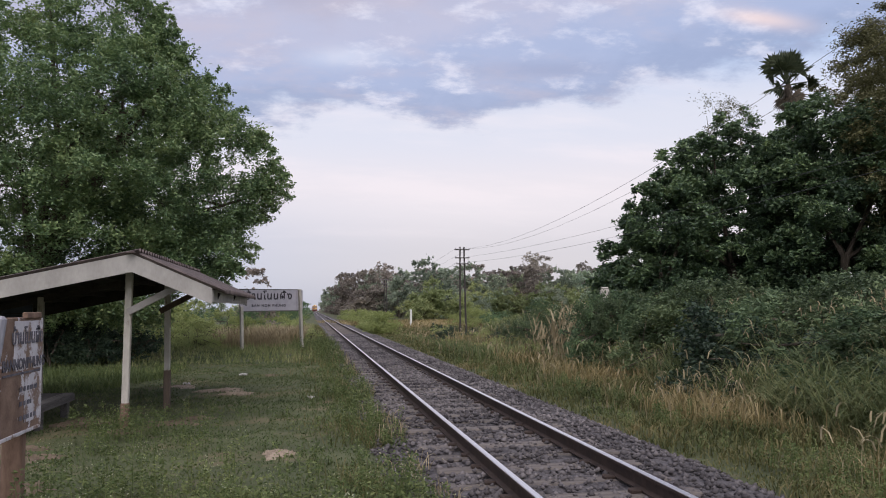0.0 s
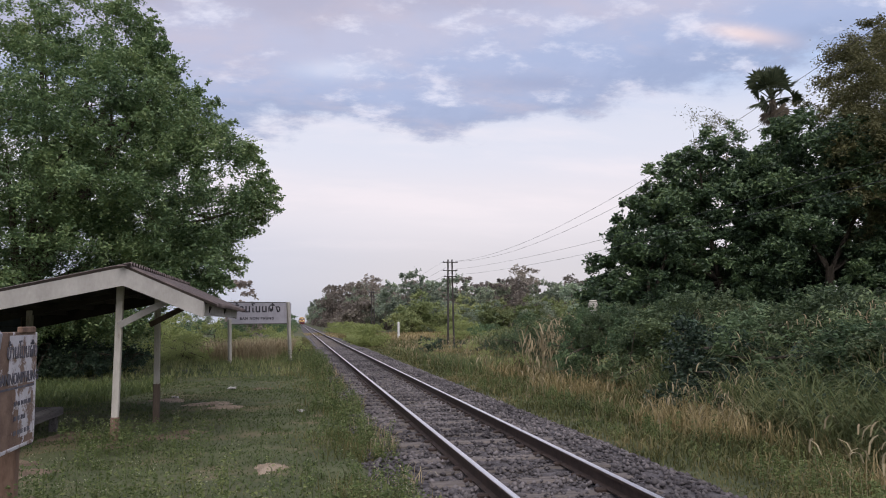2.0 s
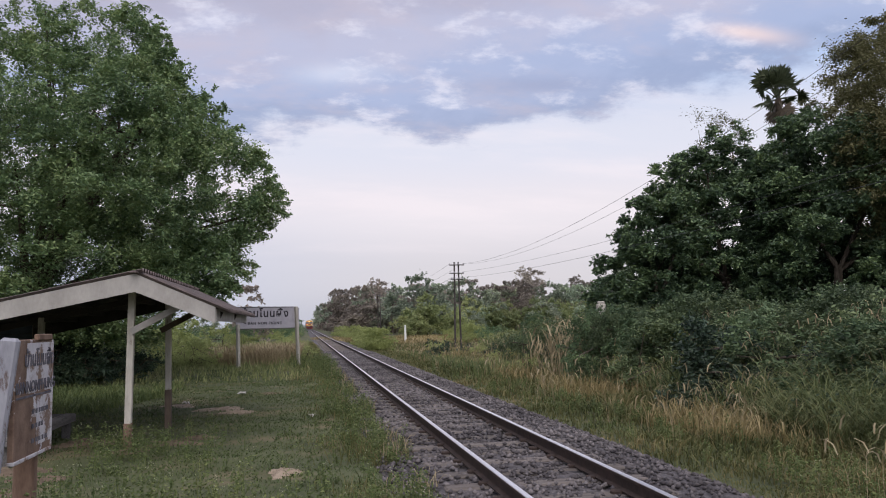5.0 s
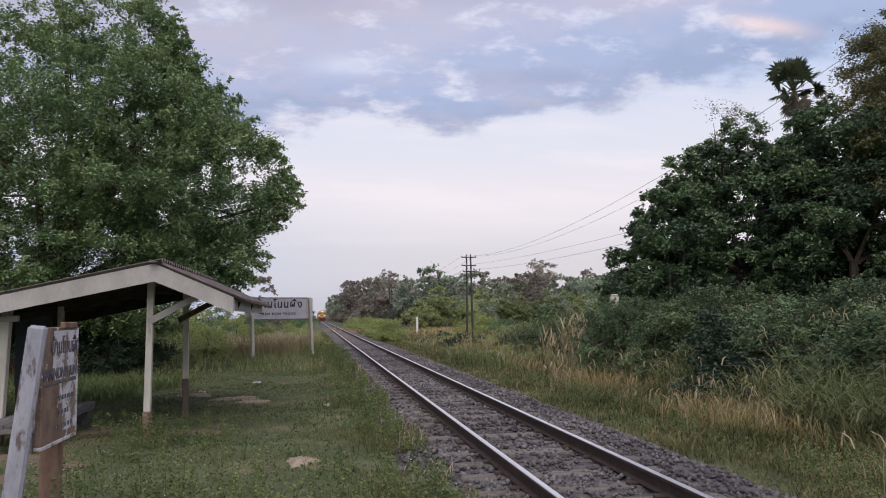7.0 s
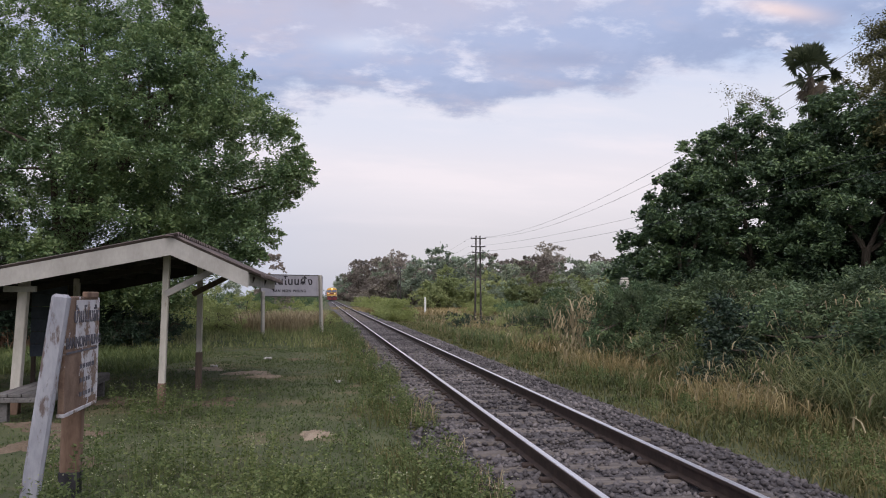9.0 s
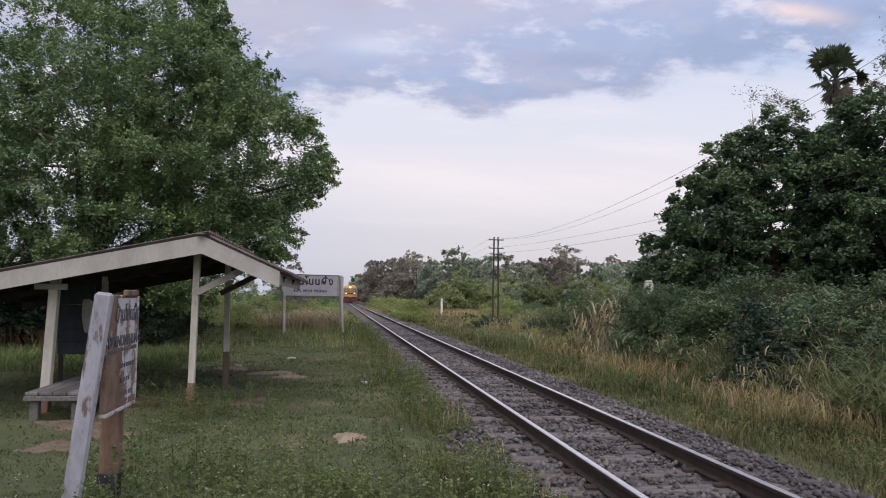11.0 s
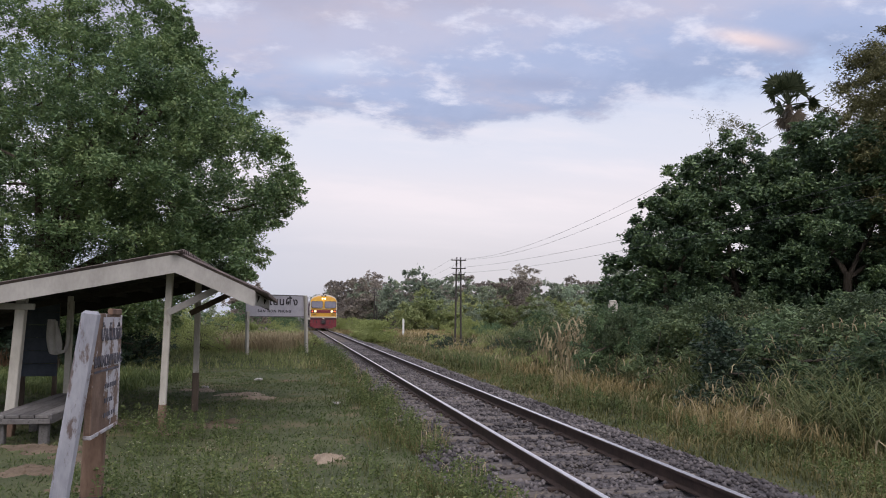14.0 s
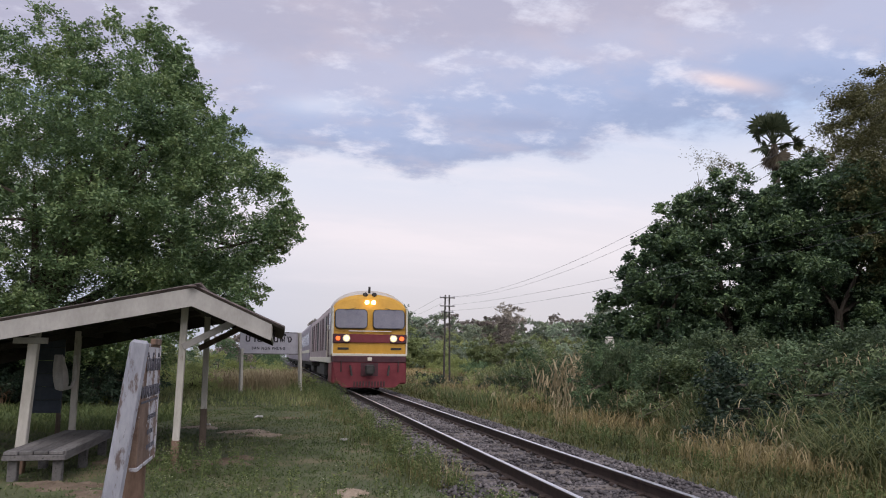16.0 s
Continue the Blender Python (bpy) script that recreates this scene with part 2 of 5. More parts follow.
M_SIGNW = material("flaked_white_sign_paint", (0.42, 0.41, 0.44), (0.62, 0.60, 0.63), 5, 0.8, 0.3, spots=((0.20, 0.14, 0.11), 0.50, 0.57, 6))
M_SIGNPOST = material("smeared_white_post_paint", (0.22, 0.225, 0.265), (0.44, 0.44, 0.485), 4, 0.75, 0.4, stretch=(1, 1, 0.3), spots=((0.13, 0.10, 0.095), 0.53, 0.60, 11))
M_BARK = material("tree_bark", (0.045, 0.036, 0.028), (0.14, 0.115, 0.09), 4, 0.95, 0.8, stretch=(1, 1, 0.3), depth=0.03)
M_POLE = material("dark_pole_wood", (0.035, 0.030, 0.028), (0.09, 0.08, 0.075), 3, 0.9, 0.3)
M_WIRE = material("wire", (0.05, 0.05, 0.055), (0.11, 0.11, 0.115), 3, 0.6, 0)
M_FIELD = material("straw_field", (0.19, 0.17, 0.085), (0.30, 0.26, 0.14), 0.4, 0.95, 0.5, fine=8, depth=0.05)

L_TREE = leaf_material("rain_tree_leaves", [(0.068, 0.114, 0.066), (0.136, 0.218, 0.102), (0.225, 0.315, 0.135), (0.36, 0.43, 0.19)], 0.30, 0.42, 0.5)
L_DARK = leaf_material("dark_glossy_leaves", [(0.033, 0.054, 0.041), (0.070, 0.114, 0.068), (0.132, 0.202, 0.096), (0.22, 0.295, 0.125)], 0.22, 0.40, 0.4)
# leaf tones darkened to stand for shade in the belt and under the tree
L_SHADED = leaf_material("shaded_shrub_leaves", [(0.022, 0.040, 0.031), (0.052, 0.086, 0.056), (0.105, 0.150, 0.080)], 0.2, 0.5, own=0.25)
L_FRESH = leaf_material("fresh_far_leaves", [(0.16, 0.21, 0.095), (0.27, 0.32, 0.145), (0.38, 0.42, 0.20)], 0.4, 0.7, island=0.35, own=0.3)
L_OLIVE = leaf_material("olive_feathery_leaves", [(0.080, 0.082, 0.040), (0.140, 0.138, 0.064), (0.21, 0.20, 0.095)])
L_SHRUB = leaf_material("shrub_leaves", [(0.056, 0.090, 0.052), (0.115, 0.168, 0.086), (0.20, 0.255, 0.118)], 0.32, own=0.34)
L_LIGHT = leaf_material("bright_shrub_leaves", [(0.22, 0.27, 0.10), (0.36, 0.41, 0.16), (0.48, 0.51, 0.23)], 0.5)
# both far leaf colours are paled to hold the distance haze
L_FAR = leaf_material("hazed_far_leaves", [(0.16, 0.20, 0.165), (0.29, 0.345, 0.255), (0.42, 0.465, 0.30)], 0.35, 0.8, island=0.3, own=0.36)
L_FARB = leaf_material("hazed_brownish_leaves", [(0.17, 0.15, 0.14), (0.28, 0.245, 0.21), (0.38, 0.335, 0.27)], 0.35, 0.8, island=0.3, own=0.36)
L_LAWN = leaf_material("lawn_blades", [(0.050, 0.074, 0.032), (0.098, 0.136, 0.056), (0.152, 0.182, 0.078), (0.24, 0.222, 0.12)], 0.35, 0.7)
L_TALL = leaf_material("tall_grass_blades", [(0.040, 0.056, 0.022), (0.094, 0.110, 0.040), (0.18, 0.168, 0.070), (0.33, 0.265, 0.14)], 0.3, 0.7)
L_CANE = leaf_material("cane_grass_blades", [(0.056, 0.086, 0.040), (0.125, 0.165, 0.070), (0.215, 0.240, 0.105), (0.36, 0.33, 0.17)], 0.35, 0.6)
L_MEADOW = leaf_material("meadow_blades", [(0.12, 0.15, 0.06), (0.20, 0.235, 0.095), (0.30, 0.32, 0.14), (0.40, 0.36, 0.20)], 0.4, 0.7)
L_DRIFT = leaf_material("straw_grass_blades", [(0.13, 0.125, 0.05), (0.24, 0.195, 0.085), (0.38, 0.30, 0.155), (0.52, 0.43, 0.26)], 0.35, 0.75)
L_RUSSET = leaf_material("russet_brush_blades", [(0.11, 0.07, 0.045), (0.20, 0.12, 0.075), (0.28, 0.185, 0.12)], 0.3, 0.8)
L_STRAW = leaf_material("dry_seed_heads", [(0.24, 0.19, 0.11), (0.36, 0.295, 0.18), (0.48, 0.41, 0.27)], 0.3, 0.8)
L_WEED = leaf_material("weed_leaves", [(0.060, 0.088, 0.036), (0.130, 0.172, 0.062), (0.27, 0.30, 0.12)], 0.35, 0.6)
L_FLOWER = leaf_material("tiny_pale_flowers", [(0.28, 0.31, 0.17), (0.42, 0.43, 0.29)], 0.2, 0.8)
L_STRAWPALM = leaf_material("dry_palm_fronds", [(0.07, 0.055, 0.04), (0.13, 0.105, 0.075), (0.18, 0.15, 0.11)], 0.15, 0.7)
L_PALM = leaf_material("palm_fronds", [(0.028, 0.040, 0.022), (0.055, 0.072, 0.035), (0.09, 0.105, 0.055)], 0.15, 0.6)

P_YELLOW = material("yellow_loco_paint", (0.52, 0.27, 0.022), (0.64, 0.35, 0.04), 3, 0.42, 0.05, spots=((0.38, 0.25, 0.07), 0.66, 0.8, 4))
P_RED = material("dull_red_paint", (0.145, 0.020, 0.030), (0.215, 0.040, 0.05), 3, 0.5, 0.05, spots=((0.12, 0.05, 0.045), 0.60, 0.78, 3))
P_MAROON = material("sooty_maroon_paint", (0.045, 0.018, 0.026), (0.10, 0.038, 0.046), 4, 0.6, 0.1)
P_SIDE = material("dusty_mauve_side", (0.27, 0.215, 0.225), (0.42, 0.33, 0.33), 2, 0.55, 0.1, stretch=(1, 1, 0.5))
P_TRIM = material("cream_stripe", (0.62, 0.58, 0.48), (0.74, 0.70, 0.60), 4, 0.5, 0.05)
P_ROOF = material("pale_dusty_roof_paint", (0.42, 0.38, 0.35), (0.58, 0.53, 0.47), 3, 0.5, 0.05, spots=((0.46, 0.30, 0.09), 0.55, 0.75, 2))
P_DARK = material("grimy_black_steel", (0.02, 0.019, 0.02), (0.065, 0.06, 0.058), 5, 0.7, 0.3)
P_COACH = material("purple_grey_coach_paint", (0.20, 0.17, 0.22), (0.32, 0.28, 0.32), 2, 0.5, 0.1)
# lilac-grey base colour carries the dusk sky's reflection
P_GLASS = material("reflection_tinted_glass", (0.105, 0.105, 0.15), (0.17, 0.165, 0.215), 2, 0.16, 0, spec=0.4)
E_LAMP = glow("lit_headlight", (1.0, 0.76, 0.30), 2.3)
E_TOP = glow("lit_top_headlight", (1.0, 0.74, 0.36), 4)
E_MARK = glow("lit_red_marker", (1.0, 0.13, 0.03), 1.7)


# ---------------------------------------------------------------- builders
def part(name, bm, mat, parent=None, label="", smooth=False):
    me = bpy.data.meshes.new(name)
    bm.to_mesh(me)
    bm.free()
    me.materials.append(mat)
    if smooth:
        me.polygons.foreach_set("use_smooth", [True] * len(me.polygons))
    ob = new(name, me)
    ob.parent = parent
    if label:
        ob["label"] = label
    return ob


def thing(name, m, label, category, group="", kind=""):
    ob = new(name)
    ob.empty_display_size = 0.1
    ob.matrix_basis = m
    return tagged(ob, label, category, group, kind)


def add_box(bm, lo, hi, bevel=0.0, m=None):
    size, mid = Vector(hi) - Vector(lo), (Vector(hi) + Vector(lo)) / 2
    made = bmesh.ops.create_cube(bm, size=1, matrix=Matrix.Translation(mid) @ Matrix.Diagonal((*size, 1)))
    vs = made["verts"]
    if bevel:
        es = list({e for v in vs for e in v.link_edges})
        r = bmesh.ops.bevel(bm, geom=es, offset=bevel, segments=1, affect="EDGES")
        vs = list({v for f in r["faces"] for v in f.verts} | {v for v in vs if v.is_valid})
    if m is not None:
        bmesh.ops.transform(bm, matrix=m, verts=vs)
    return bm


def box(lo, hi, bevel=0.006, m=None):
    return add_box(bmesh.new(), lo, hi, bevel, m)


def beam(a, b, w, h, bevel=0.006, roll=0.0):
    """A squared timber from a to b, w across and h deep."""
    a, b = Vector(a), Vector(b)
    d = b - a
    m = Matrix.Translation(a) @ d.to_track_quat("Y", "Z").to_matrix().to_4x4() @ pose(0, 0, 0, 0, roll, 0)
    return box((-w / 2, 0, -h / 2), (w / 2, d.length, h / 2), bevel, m)


def rod(bm, a, b, r0, r1=None, n=8):
    a, b = Vector(a), Vector(b)
    d = b - a
    m = Matrix.Translation((a + b) / 2) @ d.to_track_quat("Z", "Y").to_matrix().to_4x4()
    bmesh.ops.create_cone(bm, cap_ends=True, segments=n, radius1=r0, radius2=r0 if r1 is None else r1, depth=d.length, matrix=m)
    return bm


def prism(points, y0, y1, bm=None):
    """A closed outline in x and z drawn along y."""
    bm = bm or bmesh.new()
    a = [bm.verts.new((x, y0, z)) for x, z in points]
    b = [bm.verts.new((x, y1, z)) for x, z in points]
    bm.faces.new(a)
    bm.faces.new(b[::-1])
    for i in range(len(a)):
        j = (i + 1) % len(a)
        bm.faces.new((a[j], a[i], b[i], b[j]))
    bmesh.ops.recalc_face_normals(bm, faces=bm.faces)
    return bm


def raw_mesh(name, verts, faces, mat, smooth=False):
    """A mesh from arrays; all faces have the same number of corners."""
    verts, faces = np.asarray(verts, np.float32), np.asarray(faces, np.int32)
    me = bpy.data.meshes.new(name)
    k = faces.shape[1]
    me.vertices.add(len(verts))
    me.vertices.foreach_set("co", verts.ravel())
    me.loops.add(faces.size)
    me.loops.foreach_set("vertex_index", faces.ravel())
    me.polygons.add(len(faces))
    me.polygons.foreach_set("loop_start", np.arange(0, faces.size, k, dtype=np.int32))
    if smooth:
        me.polygons.foreach_set("use_smooth", np.ones(len(faces), bool))
    me.update(calc_edges=True)
    me.materials.append(mat)
    return me


def unit(v):
    return v / np.maximum(np.linalg.norm(v, axis=1, keepdims=True), 1e-6)


def leaf_quads(rng, centre, length, width, lift=0.35):
    """A folded leaf at each centre, turned at random, tending to lie flat."""
    n = len(centre)
    along = unit(rng.normal(size=(n, 3)) * (1, 1, 0.55))
    nor = rng.normal(size=(n, 3))
    nor[:, 2] = np.abs(nor[:, 2]) + lift
    side = unit(np.cross(nor, along))
    nor = np.cross(along, side)
    ln = (length * rng.uniform(0.65, 1.3, n))[:, None]
    wd = (width * rng.uniform(0.7, 1.25, n))[:, None]
    v = np.stack([centre - along * ln / 2, centre + side * wd / 2 + nor * wd * 0.12, centre + along * ln / 2 - nor * ln * 0.08, centre - side * wd / 2 + nor * wd * 0.12], 1)
    return v.reshape(-1, 3), np.arange(4 * n).reshape(n, 4)


def blades(rng, root, height, width, lean):
    """A bent blade of three triangles at each root."""
    n = len(root)
    a = rng.uniform(0, 2 * np.pi, n)
    out = np.stack([np.cos(a), np.sin(a), np.zeros(n)], 1)
    b = rng.uniform(0, 2 * np.pi, n)
    side = np.stack([np.cos(b), np.sin(b), np.zeros(n)], 1) * (width / 2)[:, None]
    h, ln = height[:, None], (lean * height)[:, None]
    upv = np.array([0, 0, 1.0])
    mid = root + out * ln * 0.35 + upv * h * 0.6
    tip = root + out * ln + upv * h * (1 - 0.25 * lean[:, None])
    v = np.stack([root - side, root + side, mid - side * 0.75, mid + side * 0.75, tip], 1).reshape(-1, 3)
    i = (np.arange(n) * 5)[:, None]
    f = np.concatenate([i + (0, 1, 3), i + (0, 3, 2), i + (2, 3, 4)], 1).reshape(-1, 3)
    return v, f


def arching(rng, root, height, width, lean):
    """A long blade at each root that rises, bends over and droops at its tip."""
    n = len(root)
    a = rng.uniform(0, 2 * np.pi, n)
    out = np.stack([np.cos(a), np.sin(a), np.zeros(n)], 1)
    b = a + np.pi / 2 + rng.normal(0, 0.5, n)
    side = np.stack([np.cos(b), np.sin(b), np.zeros(n)], 1) * (np.asarray(width) / 2 * np.ones(n))[:, None]
    h, ln = height[:, None], (lean * height)[:, None]
    upv = np.array([0, 0, 1.0])
    rows = []
    for q, w in ((0, 0.8), (0.4, 1.0), (0.7, 0.85), (0.9, 0.55)):
        c = root + out * ln * q ** 1.8 + upv * h * (q * 1.25 - (0.25 + 0.45 * lean[:, None]) * q ** 3)
        rows += [c - side * w, c + side * w]
    rows.append(root + out * ln * 1.08 + upv * h * (1.0 - 0.55 * lean[:, None]))
    v = np.stack(rows, 1).reshape(-1, 3)
    i = (np.arange(n) * 9)[:, None]
    f = np.concatenate([i + t for t in ((0, 1, 3), (0, 3, 2), (2, 3, 5), (2, 5, 4), (4, 5, 7), (4, 7, 6), (6, 7, 8))], 1).reshape(-1, 3)
    return v, f


def join(*pieces):
    vs, fs, k = [], [], 0
    for v, f in pieces:
        vs.append(v)
        fs.append(f + k)
        k += len(v)
    return np.concatenate(vs), np.concatenate(fs)


def smooth_noise(x, y, s, seed=0.0):
    return (np.sin(x * s + seed) * np.cos(y * s * 1.3 + seed * 2.1) + np.sin(x * s * 2.3 + y * s * 1.7 + seed * 3.3) * 0.5 + np.sin(y * s * 3.9 - x * s * 2.9 + seed) * 0.3) / 1.8


def ground_z(x, y):
    x, y = np.asarray(x, float), np.asarray(y, float)
    left = -0.15 + 0.022 * smooth_noise(x, y, 1.9, 1.0) + 0.012 * smooth_noise(x, y, 5.1, 2.0)
    left = left + 0.15 * np.clip((y - 11) / 14, 0, 1)
    right = -0.30 - 0.20 * np.clip((x - 2.0) / 3.0, 0, 1) + 0.05 * smooth_noise(x, y, 0.9, 4.0)
    z = np.where(x > 0, right, left)
    bed = np.clip((np.abs(x - 0.1) - 1.25) / 0.45, 0, 1)
    return z * bed + (-0.42) * (1 - bed)


# ---------------------------------------------------------------- ground and track
def build_ground():
    s = np.linspace(-1, 1, 281)
    xs = 5 * np.sinh(s * 6.2) / np.sinh(1) * 1.0
    ys = 12 + 5 * np.sinh(s * 6.2) / np.sinh(1)
    gx, gy = np.meshgrid(xs, ys)
    v = np.stack([gx.ravel(), gy.ravel(), ground_z(gx.ravel(), gy.ravel())], 1)
    n = len(xs)
    i = (np.arange(n - 1)[:, None] * n + np.arange(n - 1)).ravel()
    f = np.stack([i, i + 1, i + n + 1, i + n], 1)
    tagged(new("ground", raw_mesh("ground", v, f, M_GROUND, True)), "worn grassy soil of the halt and fields", "ground", kind="structure")


def build_ballast():
    rng = np.random.default_rng(3)
    ys = np.concatenate([np.arange(-6, 40, 0.12), np.arange(40, 700, 3.0)])
    xs = np.array([-1.75, -1.55, -1.35, -1.15, -0.9, -0.6, -0.3, 0, 0.3, 0.6, 0.9, 1.2, 1.5, 1.75, 2.0])
    prof = np.array([-0.32, -0.25, -0.215, -0.19, -0.18, -0.175, -0.17, -0.17, -0.17, -0.175, -0.18, -0.185, -0.21, -0.28, -0.40])
    gx, gy = np.meshgrid(xs, ys)
    gz = np.tile(prof, (len(ys), 1)) + rng.normal(0, 0.010, gx.shape)
    v = np.stack([gx.ravel() + rng.normal(0, 0.015, gx.size), gy.ravel(), gz.ravel()], 1)
    n = len(xs)
    i = (np.arange(len(ys) - 1)[:, None] * n + np.arange(n - 1)).ravel()
    bed = tagged(new("ballast_bed", raw_mesh("ballast_bed", v, np.stack([i, i + 1, i + n + 1, i + n], 1), M_BALLAST, True)),
                 "grey crushed stone bed under the track", "track bed", kind="structure")
    # loose stones on the bed, thinning out with distance
    count = 36000
    y = -3.0 + 50 * rng.power(0.72, count)
    x = rng.uniform(-1.62, 1.85, count)
    z = np.interp(x, xs, prof) + rng.uniform(-0.006, 0.034, count)
    c = np.stack([x, y, z], 1)
    keep = ~((np.abs(np.abs(x) - 0.535) < 0.075))
    c = c[keep]
    r = rng.uniform(0.016, 0.038, len(c)) * (1 + c[:, 1] / 60)
    corner = np.array([(1, 0.2, 0), (-0.2, 1, 0.1), (-1, -0.1, 0), (0.1, -1, -0.1), (0.15, 0.1, 0.75), (0, 0, -0.7)])
    a = rng.uniform(0, 6.28, len(c))
    ca, sa = np.cos(a)[:, None], np.sin(a)[:, None]
    k = corner[None] * r[:, None, None] * rng.uniform(0.65, 1.3, (len(c), 6, 1))
    vx, vy = k[..., 0] * ca - k[..., 1] * sa, k[..., 0] * sa + k[..., 1] * ca
    v = (np.stack([vx, vy, k[..., 2]], 2) + c[:, None]).reshape(-1, 3)
    tri = np.array([(0, 1, 4), (1, 2, 4), (2, 3, 4), (3, 0, 4), (1, 0, 5), (2, 1, 5), (3, 2, 5), (0, 3, 5)])
    f = (np.arange(len(c))[:, None, None] * 6 + tri[None]).reshape(-1, 3)
    st = new("stones", raw_mesh("stones", v, f, M_STONE))
    st.parent = bed
    tagged(st, kind="stuff")


def build_rails():
    web = [(-0.055, -0.138), (0.055, -0.138), (0.055, -0.128), (0.010, -0.115), (0.010, -0.038), (0.034, -0.028), (0.034, -0.006), (-0.034, -0.006), (-0.034, -0.028), (-0.010, -0.038), (-0.010, -0.115), (-0.055, -0.128)]
    for s in (-1, 1):
        t = thing("rail", pose(s * 0.535, 0, 0), "rusty steel rail with a polished running surface", "rail", "running rails of the track")
        part("rail_body", prism(web, -8, 700), M_RUST, t)
        part("running_surface", prism([(-0.027, -0.006), (0.027, -0.006), (0.026, -0.001), (0.020, 0.002), (-0.020, 0.002), (-0.026, -0.001)], -8, 700), M_RAILHEAD, t, "polished bright rail top")
    clip = box((-0.05, -0.045, -0.17), (0.05, 0.045, -0.115), 0.012)
    me = bpy.data.meshes.new("sleeper")
    b = box((-1.0, -0.11, -0.30), (1.0, 0.11, -0.148), 0.02)
    b.to_mesh(me)
    b.free()
    me.materials.append(M_SLEEPER)
    cm = bpy.data.meshes.new("fastening")
    clip.to_mesh(cm)
    clip.free()
    cm.materials.append(M_RUST)
    track = thing("sleeper_row", pose(0, 0, 0), "weathered sleepers half sunk in the ballast", "sleepers", kind="structure")
    rng = random.Random(5)
    for i in range(165):
        y = -7.7 + i * 0.62
        o = new("sleeper", me)
        o.parent = track
        o.matrix_basis = pose(rng.uniform(-0.03, 0.03), y + rng.uniform(-0.03, 0.03), rng.uniform(-0.006, 0.006), 0, 0, rng.uniform(-1.2, 1.2))
        if 12 < i < 48:
            for s in (-0.535 - 0.085, -0.535 + 0.085, 0.535 - 0.085, 0.535 + 0.085):
                c = new("fastening", cm)
                c.parent = o
                c.matrix_basis = pose(s, 0, 0, 0, 0, 0)


def mound(name, x, y, rx, ry, h, mat, seed, label):
    """A low uneven patch of bare soil."""
    rng = np.random.default_rng(seed)
    rings, spokes = 14, 44
    ang = np.arange(spokes) / spokes * 6.2832
    wob = 1 + 0.25 * np.sin(ang * 3 + seed) + 0.18 * np.sin(ang * 7 + seed * 2.3) + rng.normal(0, 0.07, spokes)
    v, f = [], []
    for r in range(rings + 1):
        t = r / rings
        for k in range(spokes):
            a = ang[k]
            px, py = x + rx * t * wob[k] * math.cos(a), y + ry * t * wob[k] * math.sin(a)
            v.append((px, py, float(ground_z(px, py)) + h * (1 - t * t) + 0.006 - 0.022 * t ** 3 + rng.normal(0, 0.008)))
    for r in range(rings):
        for k in range(spokes):
            f.append((r * spokes + k, r * spokes + (k + 1) % spokes, (r + 1) * spokes + (k + 1) % spokes, (r + 1) * spokes + k))
    tagged(new(name, raw_mesh(name, v, f, mat, True)), label, "bare soil", "bare soil patches in the grass", kind="structure")


# ---------------------------------------------------------------- shelter
RIDGE, EAVE, LOW = (-4.33, 2.075), (-3.37, 1.645), (-8.4, 1.215)
FRONT, BACK = 9.96, 15.3


